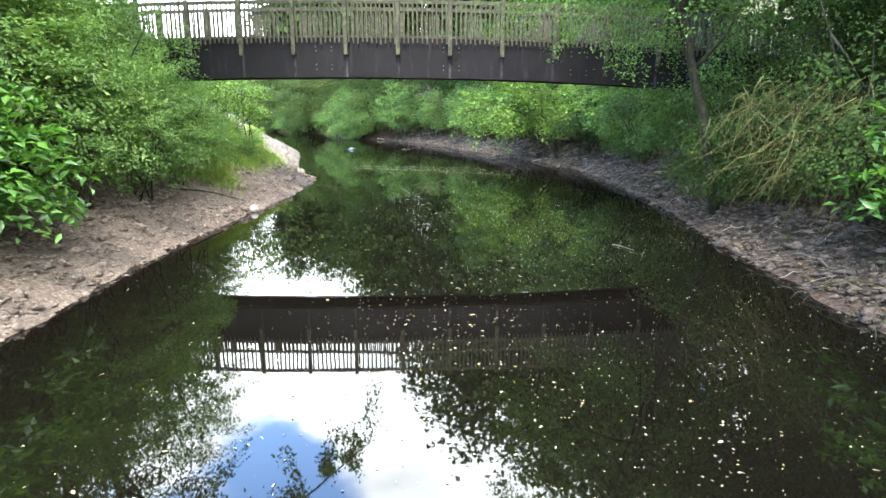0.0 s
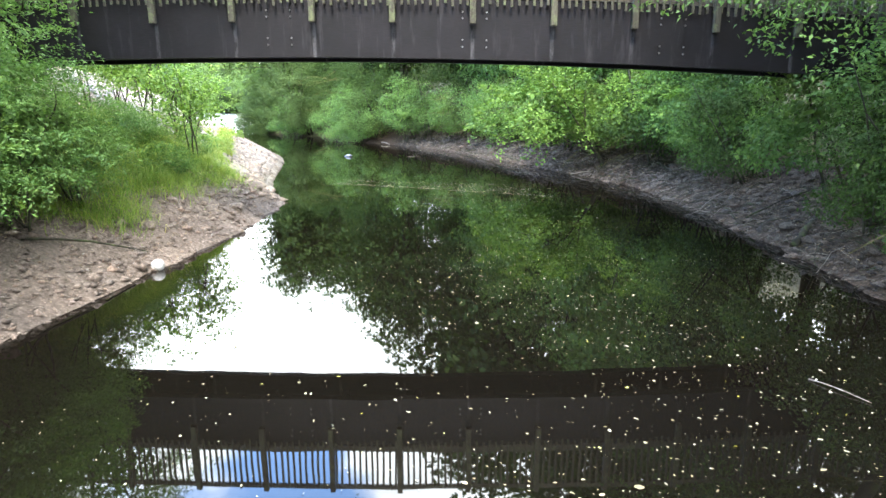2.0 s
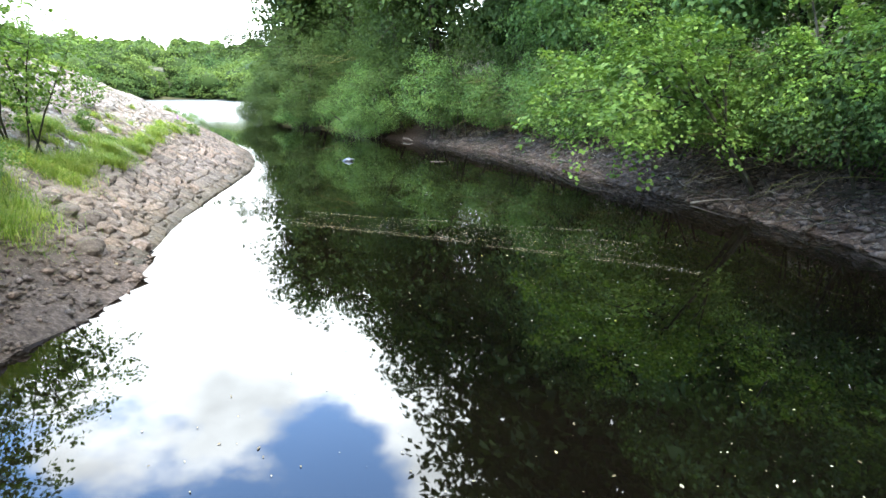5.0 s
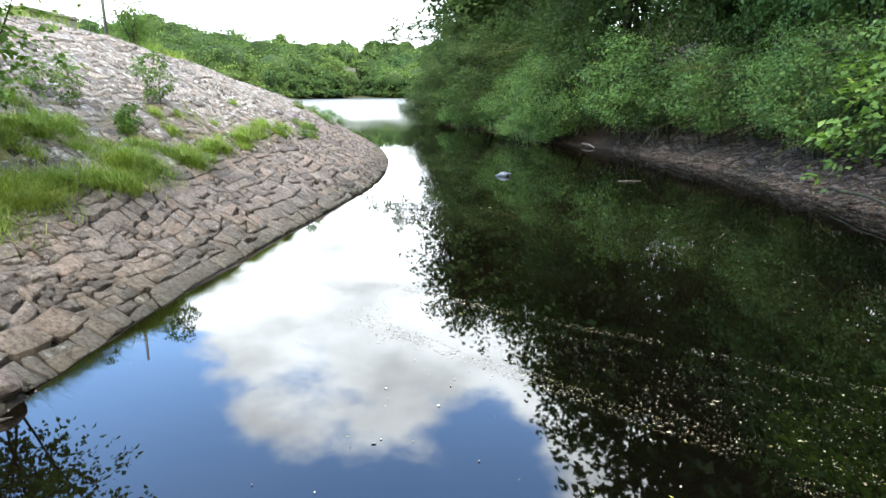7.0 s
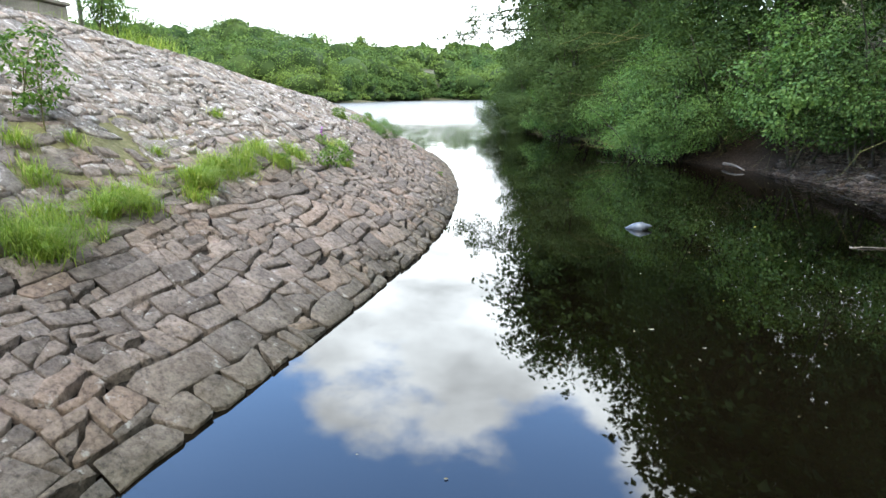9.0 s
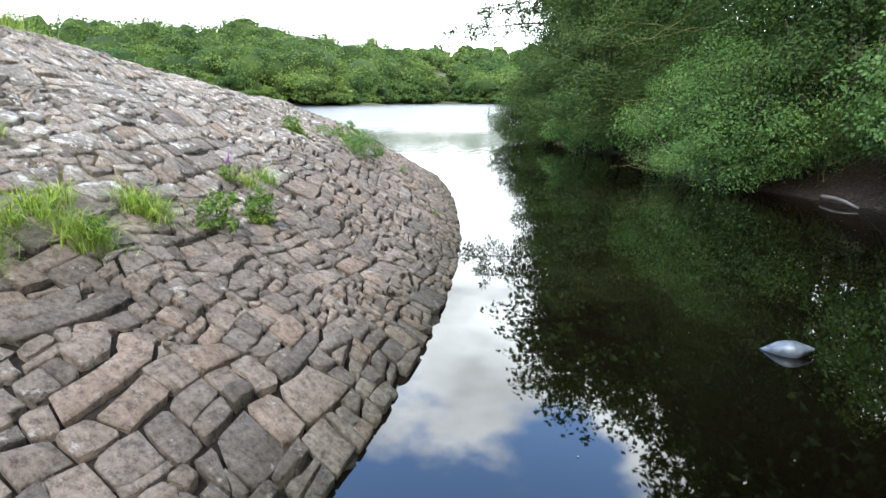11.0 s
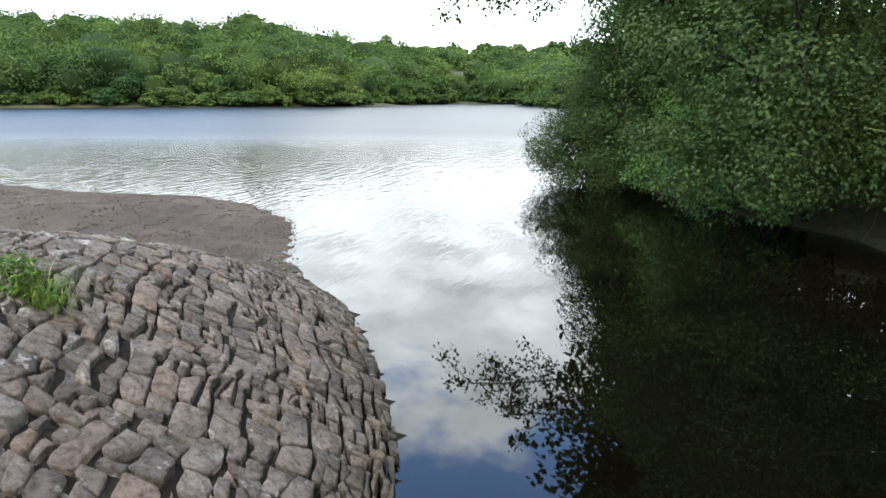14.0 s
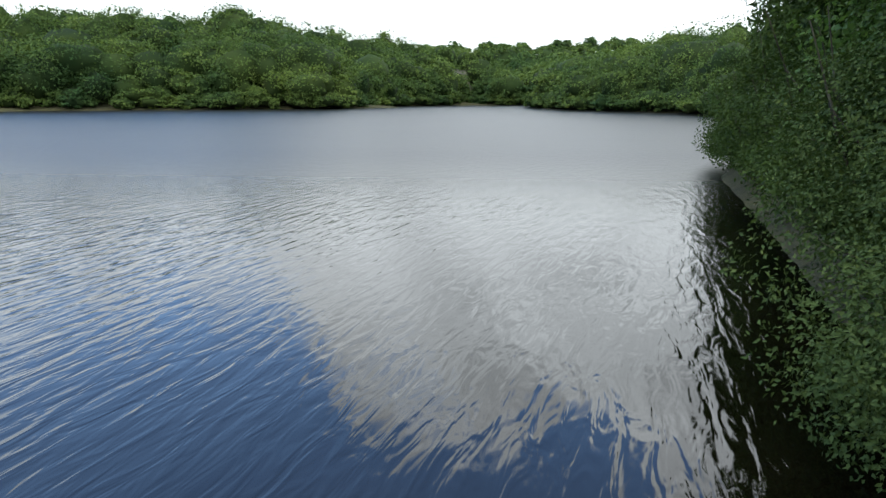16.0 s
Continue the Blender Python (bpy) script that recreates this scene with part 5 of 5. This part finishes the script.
P = P[(~inside(P, WATER_POLY)) & inside(P, TOE + [(-90, 300), (40, 300), (40, 47.5)])]
pebble_stuff("shingle_stones", P, rng_p.lognormal(-4.4, 0.35, len(P)).clip(0.006, 0.03), M_SHINGLE, 3, "fine brown shingle on the low spit")


def rock(name, x, y, r, seed, mat, label, sunk=0.35, group=""):
    bm = bmesh.new()
    bmesh.ops.create_icosphere(bm, subdivisions=2, radius=1.0)
    rng = np.random.default_rng(seed)
    off = Vector(rng.uniform(0, 50, 3))
    sx, sy, szz = rng.uniform(0.8, 1.3), rng.uniform(0.6, 1.0), rng.uniform(0.45, 0.7)
    for v in bm.verts:
        k = 1 + 0.35 * noise.noise(v.co * 1.1 + off) + 0.14 * noise.noise(v.co * 2.7 + off)
        v.co = Vector((v.co.x * sx, v.co.y * sy, v.co.z * szz)) * k * r
    ob = part(name, bm, mat)
    ob.matrix_basis = pose(x, y, gz(x, y) + r * szz * (1 - 2 * sunk) * 0.6, 0, 0, rng.uniform(0, 360))
    tagged(ob, label, "rock", group)
    return ob


k = 0
for q in strip(rng_p, LB, 34, 0.2, 2.3):
    k += 1
    rock("rock", q[0], q[1], rng_p.uniform(0.07, 0.17), 100 + k, M_PEBBLE, "brown angular rock lying on the gravel bank", group="rocks on the gravel bank")
for q in strip(rng_p, [(-5.0, 22.6), (-5.6, 24.6)], 16, -0.05, 2.3):
    k += 1
    rock("rock", q[0], q[1], rng_p.uniform(0.10, 0.24), 100 + k, M_STONE, "tumbled paving block at the end of the pitching", group="tumbled blocks")
for q in strip(rng_p, RB[1:10], 90, 0.05, 1.7, 1.0, -1):
    k += 1
    rock("rock", q[0], q[1], rng_p.uniform(0.06, 0.17), 100 + k, M_PEBBLE_DARK, "grey rock half sunk in the dark mud", group="rocks on the muddy bank")


# ---------------------------------------------------------------- roots, sticks and twigs
def stick(name, a, b, r, seed, mat, label, category="stick", group="", sag=0.10):
    rng = np.random.default_rng(seed)
    pts = bent(rng, a, b, 7, sag)
    v, f = tube(pts - pts[0], np.linspace(r, r * 0.4, 7), 6)
    ob = link_mesh(name, v, f, mat, None, True)
    ob.location = pts[0]
    tagged(ob, label, category, group)
    return ob


def lying(x0, y0, x1, y1, r, seed, mat, label, name="stick", lift=0.02, group=""):
    return stick(name, (x0, y0, max(gz(x0, y0), 0) + lift), (x1, y1, max(gz(x1, y1), 0) + lift), r, seed, mat, label, "stick", group, 0.06)


lying(-5.75, 14.9, -4.75, 16.2, 0.022, 1, M_BARK, "dark fallen branch on the gravel bank", "fallen_branch")
lying(3.04, 12.25, 3.31, 11.78, 0.007, 2, M_DEADWOOD, "pale twig floating on the water", "twig", 0.004)
lying(5.5, 17.2, 6.6, 18.4, 0.07, 3, M_BARK, "dark log resting on the mud", "log", 0.05)
lying(5.6, 19.4, 7.0, 19.2, 0.02, 4, M_BARK, "brown stick across the muddy bank")
lying(5.5, 21.2, 6.6, 21.7, 0.02, 5, M_DEADWOOD, "bleached stick across the muddy bank")
lying(1.75, 34.6, 2.35, 31.4, 0.035, 6, M_BARK, "dark bare branch that points over the water", "fallen_branch", 0.25)
lying(3.9, 28.7, 4.7, 28.2, 0.025, 7, M_DEADWOOD, "pale broken stick at the water's edge")
lying(-2.3, 36.2, -1.8, 36.35, 0.012, 8, M_DEADWOOD, "pale twig floating on the water", "twig", 0.004)
lying(-7.9, 50.0, -8.9, 48.6, 0.02, 9, M_DEADWOOD, "bare twigs reaching over the water", "twig", 0.3)
lying(-4.6, 45.6, -4.0, 44.6, 0.05, 10, M_DEADWOOD, "pale dead branch leaning into the water", "fallen_branch", 0.1)


def tangle(name, seed, n, where, r, mat, label, category):
    """Many thin twigs or roots as one piece of clutter."""
    rng = np.random.default_rng(seed)
    V, F, off = [], [], 0
    for _ in range(n):
        a, b = where(rng)
        v, f = tube(bent(rng, a, b, 6, 0.22), np.linspace(r, r * 0.35, 6) * rng.uniform(0.5, 1.5), 4)
        V += v
        F += [tuple(i + off for i in g) for g in f]
        off += len(v)
    ob = link_mesh(name, V, F, mat, None, True)
    tagged(ob, label, category, kind="stuff")


def root_place(rng):
    p, n = RIGHT_PTS[rng.integers(len(RIGHT_PTS))]
    n = -n
    d = rng.uniform(0.1, 1.6)
    a = p + n * d
    b = a + n * rng.uniform(-0.7, 0.2) + np.array([n[1], -n[0]]) * rng.normal(0, 0.6)
    return (a[0], a[1], gz(*a) + 0.02), (b[0], b[1], max(gz(*b), 0.0) + rng.uniform(0, 0.05))


def leafy_bough(seed, a, b, r, leaves, leaf, mat, label, group=""):
    """A branch with side twigs and sprays of leaves."""
    rng = np.random.default_rng(seed)
    a, b = np.array(a, float), np.array(b, float)
    pts = bent(rng, a, b, 9, 0.10)
    v, f = tube(pts - a, np.linspace(r, r * 0.25, 9), 6)
    root = link_mesh("leafy_bough", v, f, M_BARK, None, True)
    root.location = a
    P = []
    for k in range(16):
        q = pts[3 + k * 6 // 16] - a
        e = q + rng.normal(0, 0.45, 3) + (b - a) * 0.06 - [0, 0, 0.2]
        v, f = tube(bent(rng, q, e, 5, 0.2), np.linspace(r * 0.25, r * 0.08, 5), 4)
        link_mesh("twig", v, f, M_BARK, root, True)
        P.append(q + (e - q) * rng.uniform(0.2, 1.1, (leaves // 16, 1)) + rng.normal(0, 0.13, (leaves // 16, 3)))
    P = np.concatenate(P)
    V, F = leaf_arrays(rng, P, unit(rng.normal(0, 1, P.shape) + [0, 0, -0.4]), leaf, 0.6)
    new("leaves", fast_mesh("leaves", V, F, mat)).parent = root
    tagged(root, label, "branch", group)


leafy_bough(1, (-14.6, 58.6, 5.2), (-17.6, 54.5, 4.7), 0.05, 1100, 0.12, M_LEAF_DARK, "leafy branch that reaches out over the reservoir")
leafy_bough(2, (-14.0, 58.4, 6.4), (-16.8, 55.0, 5.5), 0.05, 900, 0.12, M_LEAF_DARK, "leafy branch that reaches out over the reservoir")
leafy_bough(3, (-6.4, 14.4, 9.4), (-2.4, 17.5, 7.0), 0.06, 2600, 0.11, M_LEAF, "leafy branch that arches high over the footbridge")
rng_b = np.random.default_rng(61)
for k in range(5):
    x, y = -8.6 - 0.25 * k + rng_b.normal(0, 0.3), 50.6 + 0.45 * k + rng_b.normal(0, 0.2)
    z = rng_b.uniform(2.4, 4.4)
    stick("dead_bough", (x + 1.1, y + 0.8, z + rng_b.uniform(0.1, 0.9)), (x - rng_b.uniform(0.4, 1.4), y - rng_b.uniform(0.8, 1.8), z - rng_b.uniform(-0.2, 0.5)), 0.015, 70 + k, M_TWIG, "bare grey bough arching out of the trees", "branch", "bare boughs over the water", 0.34)
for k in range(4):
    stick("dead_twig", (-8.0 + rng_b.normal(0, 0.15), 46.6 + rng_b.normal(0, 0.2), 0.35), (-9.0 + rng_b.normal(0, 0.25), 46.0 + rng_b.normal(0, 0.3), rng_b.uniform(0.08, 0.6)), 0.008, 90 + k, M_TWIG, "bare twig sticking out of a bush over the water", "twig", "bare twigs over the water", 0.2)


def litter(name, P, size, seed, label):
    """Dead leaves strewn flat on the ground."""
    rng = np.random.default_rng(seed)
    P = P[ground_z(P) > 0.03]
    z = ground_z(P) + rng.uniform(0.012, 0.03, len(P))
    up = unit(np.column_stack([rng.normal(0, 0.25, (len(P), 2)), np.ones(len(P))]))
    V, F = leaf_arrays(rng, np.column_stack([P, z]), up, size, 0.7, 1.0, 0.4)
    tagged(new(name, fast_mesh(name, V, F, M_LITTER)), label, "dead leaves", kind="stuff")


M_LITTER = leaf_material("dead_leaf", (0.05, 0.038, 0.026), (0.10, 0.075, 0.05), (0.18, 0.14, 0.095), (0.30, 0.25, 0.17), 0.8, 0.05)
litter("bank_litter", strip(rng_p, RB[1:10], 15000, 0.05, 3.0, 0.9, -1), 0.055, 5, "brown dead leaves and bark bits strewn over the mud")
litter("gravel_litter", strip(rng_p, LB, 2500, 0.2, 3.0), 0.045, 6, "brown dead leaves strewn over the gravel bank")
RIGHT_PTS = along(RB[1:10], 0.2, 0.0)
tangle("bank_roots", 3, 900, root_place, 0.010, M_BARK, "tangle of bare roots and twigs on the muddy bank", "roots")
tangle("bank_twigs", 8, 420, root_place, 0.006, M_DEADWOOD, "pale dead twigs strewn over the muddy bank", "twigs")


def moss_place(rng):
    a = np.array([rng.normal(6.5, 0.6), rng.normal(12.0, 0.75), rng.uniform(1.5, 2.9)])
    b = a + np.array([rng.normal(-0.5, 0.35), rng.normal(0, 0.4), -rng.uniform(0.4, 1.2)])
    b[2] = max(b[2], gz(b[0], b[1]) + 0.05)
    return a, b


tangle("hanging_twigs", 4, 460, moss_place, 0.0075, M_TWIG, "mossy yellow-brown twigs hanging over the bank", "twigs")


def arch_place(rng):
    p, n = FAR_PTS[rng.integers(len(FAR_PTS))]
    n = -n
    a = p + n * rng.uniform(0.4, 1.4)
    b = a - n * rng.uniform(0.4, 1.5) + np.array([n[1], -n[0]]) * rng.normal(0, 0.8)
    z = gz(*a) + rng.uniform(0.5, 2.6)
    return (a[0], a[1], z), (b[0], b[1], max(z - rng.uniform(-0.2, 1.1), 0.1))


FAR_PTS = along([(5.3, 25.2), (4.2, 28.6), (2.3, 33.3), (0.0, 39.2), (-3.6, 44.9), (-6.9, 47.4), (-8.2, 50.2), (-10.2, 54.2), (-13.4, 56.2)], 0.2)
tangle("bare_branches", 6, 520, arch_place, 0.0075, M_TWIG, "bare arching twigs among the bushes of the bank", "twigs")


# ---------------------------------------------------------------- things on the water
def specks(name, P, size, mat, seed, label, stretch=1.6):
    rng = np.random.default_rng(seed)
    n = len(P)
    a = rng.uniform(0, 6.28, n)
    c, s = np.cos(a), np.sin(a)
    L, W = size * rng.uniform(0.8, stretch, n), size * rng.uniform(0.35, 0.8, n)
    O = np.array([[-1, 0], [-0.3, -1], [0.6, -0.8], [1, 0], [0.4, 0.9], [-0.5, 0.8]])
    X = O[None, :, 0] * L[:, None]; Y = O[None, :, 1] * W[:, None]
    V = np.stack([P[:, :1] + X * c[:, None] - Y * s[:, None], P[:, 1:2] + X * s[:, None] + Y * c[:, None], 0.004 + rng.uniform(0, 0.006, (n, 6))], -1)
    F = (np.array([[0, 1, 5], [1, 2, 4], [1, 4, 5], [2, 3, 4]])[None] + np.arange(n)[:, None, None] * 6).reshape(-1, 3)
    ob = new(name, fast_mesh(name, V.reshape(-1, 3), F, mat))
    tagged(ob, label, "floating leaves", kind="stuff")


M_FLOAT_LEAF = leaf_material("floating_leaf", (0.10, 0.08, 0.05), (0.24, 0.21, 0.15), (0.48, 0.45, 0.38), (0.45, 0.42, 0.06), 0.6, 0.0)
rng_s = np.random.default_rng(31)
mid_line = [(0.4, 0), (0.6, 10), (1.0, 16), (0.3, 24), (-1.6, 32), (-5.0, 40), (-9.5, 46)]
pts = along(mid_line, 0.05)
P = []
while len(P) < 6200:
    q, n = pts[rng_s.integers(len(pts))]
    w = q + n * rng_s.normal(-0.6, 2.0)
    dens = 1.0 if w[1] < 17 else (0.32 if w[1] < 26 else 0.10)
    if rng_s.random() < dens * (0.35 + 0.65 * (0.5 + 0.5 * math.sin(w[0] * 1.3 + math.sin(w[1] * 0.9) * 2))):
        P.append(w)
P = np.array(P)
P = P[inside(P, WATER_POLY)]
specks("floating_leaf_bits", P, rng_s.lognormal(-4.98, 0.45, len(P)).clip(0.004, 0.035), M_FLOAT_LEAF, 1, "small pale leaf bits scattered on the still water")
def drift_band(a, b, c, n, spread, seed):
    """Places along a bent band of drifting scum, thicker in streaks."""
    rng = np.random.default_rng(seed)
    t = rng.random(n)
    t = np.where(np.sin(23 * t + seed) + np.sin(57 * t) < -1.1, rng.random(n), t)
    q = np.outer((1 - t) ** 2, a) + np.outer(2 * t * (1 - t), b) + np.outer(t * t, c)
    across = np.array([c[1] - a[1], a[0] - c[0]]) / math.hypot(c[0] - a[0], c[1] - a[1])
    off = rng.choice([-1.0, -0.45, 0.0, 0.3, 0.8], n, p=[0.28, 0.16, 0.14, 0.12, 0.30]) * spread + rng.normal(0, spread * 0.13, n) + 0.3 * spread * np.sin(5 * t + 1) + 0.022 * np.sin(13 * t + seed) + 0.012 * np.sin(37 * t)
    return q + off[:, None] * across


P = np.concatenate([
    drift_band((-3.8, 27.1), (-0.9, 26.28), (1.5, 25.85), 1100, 0.05, 5),
    drift_band((-3.6, 26.1), (-0.4, 24.85), (2.5, 23.42), 2000, 0.075, 6),
    drift_band((-3.7, 26.5), (-0.6, 25.5), (2.2, 24.3), 2800, 0.45, 7)])
specks("scum_line", P, rng_s.lognormal(-6.0, 0.40, len(P)).clip(0.0014, 0.008), M_FLOAT_LEAF, 2, "bands of pale scum drifting across the channel", 2.6)


def build_ball():
    bm = bmesh.new()
    bmesh.ops.create_icosphere(bm, subdivisions=3, radius=0.092)
    ob = part("football", bm, M_BALL)
    ob.data.shade_smooth()
    ob.location = (-4.46, 15.85, gz(-4.46, 15.85) + 0.075)
    bm = bmesh.new()
    for v in [Vector((0, 0.2, 1)), Vector((0.8, -0.6, 0.3)), Vector((-0.7, -0.7, 0.2)), Vector((0.1, -0.85, 0.55)), Vector((-0.9, 0.4, 0.3))]:
        c = v.normalized() * 0.0925
        r = bmesh.ops.create_circle(bm, cap_ends=True, segments=5, radius=0.025, matrix=Matrix.Translation(c) @ v.to_track_quat("Z", "Y").to_matrix().to_4x4())
    part("patch", bm, M_BALL_PATCH, ob, "faded dark patches")
    tagged(ob, "dirty white football at the edge of the water", "ball")


M_BALL, _nt, _p = material("scuffed_white", 0.6, 0.3)
_nt.links.new(ramp(_nt, noise_tex(_nt, 18.0), [(0.3, (0.26, 0.25, 0.24)), (0.7, (0.48, 0.47, 0.46))]), _p.inputs["Base Color"])
M_BALL_PATCH, _nt, _p = material("faded_patch", 0.6, 0.3)
_p.inputs["Base Color"].default_value = (0.30, 0.31, 0.33, 1)
build_ball()


def build_float():
    """A half-sunk grey bag with pinched ends."""
    bm = bmesh.new()
    bmesh.ops.create_uvsphere(bm, u_segments=20, v_segments=12, radius=1.0)
    for v in bm.verts:
        t = v.co.x
        w = (1 - abs(t) ** 1.6)
        k = 0.12 * noise.noise(v.co * 1.7 + Vector((3, 1, 7)))
        v.co = Vector((t * 0.25, (v.co.y * (0.35 + 0.65 * w) + k) * 0.15, (v.co.z * (0.3 + 0.7 * w) * (1 - 0.35 * v.co.y) + k) * 0.095 + 0.03 * t))
    ob = part("plastic_bag", bm, M_BAG)
    ob.data.shade_smooth()
    ob.matrix_basis = pose(-5.08, 36.2, 0.03, 0, 0, 12) @ Matrix.Scale(0.82, 4)
    tagged(ob, "crumpled grey plastic bag floating on the water", "bag")


M_BAG, _nt, _p = material("grey_plastic", 0.4, 0.5)
_nt.links.new(ramp(_nt, noise_tex(_nt, 9.0), [(0.35, (0.03, 0.036, 0.045)), (0.7, (0.11, 0.13, 0.155))]), _p.inputs["Base Color"])
bump(_nt, _p, noise_tex(_nt, 14.0), 0.5, 0.02)
build_float()


# ---------------------------------------------------------------- crest of the dam
def build_crest():
    bm = bmesh.new()
    z = gz(-18.0, 34.0)
    box_bm(bm, -1.5, -0.18, -0.9, 1.5, 0.18, 4.22 - z, 0.03)
    wall = part("parapet_wall", bm, M_CONCRETE)
    wall.matrix_basis = pose(-18.5, 34.9, z, 0, 0, 115)
    bm = bmesh.new()
    box_bm(bm, -1.55, -0.23, 4.22 - z, 1.55, 0.23, 4.31 - z, 0.02)
    part("coping", bm, M_CONCRETE, wall)
    tagged(wall, "low grey concrete parapet on the crest of the dam", "wall")
    v, f = tube([(0, 0, -0.3), (0, 0, 1.5), (0, 0, 3.2)], (0.05, 0.045, 0.04), 8)
    post = link_mesh("post", v, f, M_STEEL, None, True)
    post.location = (-16.0, 34.7, gz(-16.0, 34.7))
    tagged(post, "slender grey metal post on the crest of the dam", "post")


build_crest()
v, f = tube([(0, 0, -0.05), (0.02, 0, 0.25), (-0.02, 0.01, 0.5)], (0.012, 0.01, 0.006), 6)
stalk = link_mesh("dead_stalk", v, f, M_DEADWOOD, None, True)
stalk.location = (-18.84, 43.98, gz(-18.84, 43.98))
stalk.scale = (1.25, 1.25, 1.25)
rng_d = np.random.default_rng(4)
pp = np.column_stack([rng_d.normal(0, 0.03, 60), rng_d.normal(0, 0.03, 60), rng_d.uniform(0.1, 0.52, 60)])
V, F = leaf_arrays(rng_d, pp, unit(rng_d.normal(0, 1, (60, 3))), 0.05)
heads = new("seed_heads", fast_mesh("seed_heads", V, F, M_DEADWOOD)); heads.parent = stalk
tagged(stalk, "dead grey weed stalk standing among the stones", "weed")


def build_foxglove():
    """A thin stem with a row of hanging purple bells."""
    x, y = -10.3, 35.06
    v, f = tube([(0, 0, -0.03), (0.012, 0.0, 0.16), (0.0, 0.01, 0.34)], (0.005, 0.004, 0.002), 6)
    root = link_mesh("foxglove", v, f, M_TWIG, None, True)
    root.location = (x, y, gz(x, y))
    rng = np.random.default_rng(9)
    for k in range(9):
        z = 0.19 + 0.016 * k
        an = rng.uniform(0, 6.28)
        r = 0.016 * (1 - 0.06 * k)
        c = np.array([math.cos(an), math.sin(an), -0.7])
        pts = np.array([0.006, 0.0, z]) + np.outer([0.0, 0.012, 0.03], c / np.linalg.norm(c))
        v, f = tube(pts, (r * 0.25, r * 0.6, r * 0.75), 7)
        link_mesh("flower", v, f, M_PETAL, root, True)
    tagged(root, "small purple foxglove growing between the paving stones", "flower")


M_PETAL, _nt, _p = material("purple_petal", 0.5, 0.3)
_nt.links.new(ramp(_nt, noise_tex(_nt, 60.0), [(0.3, (0.24, 0.05, 0.30)), (0.7, (0.42, 0.12, 0.48))]), _p.inputs["Base Color"])
build_foxglove()
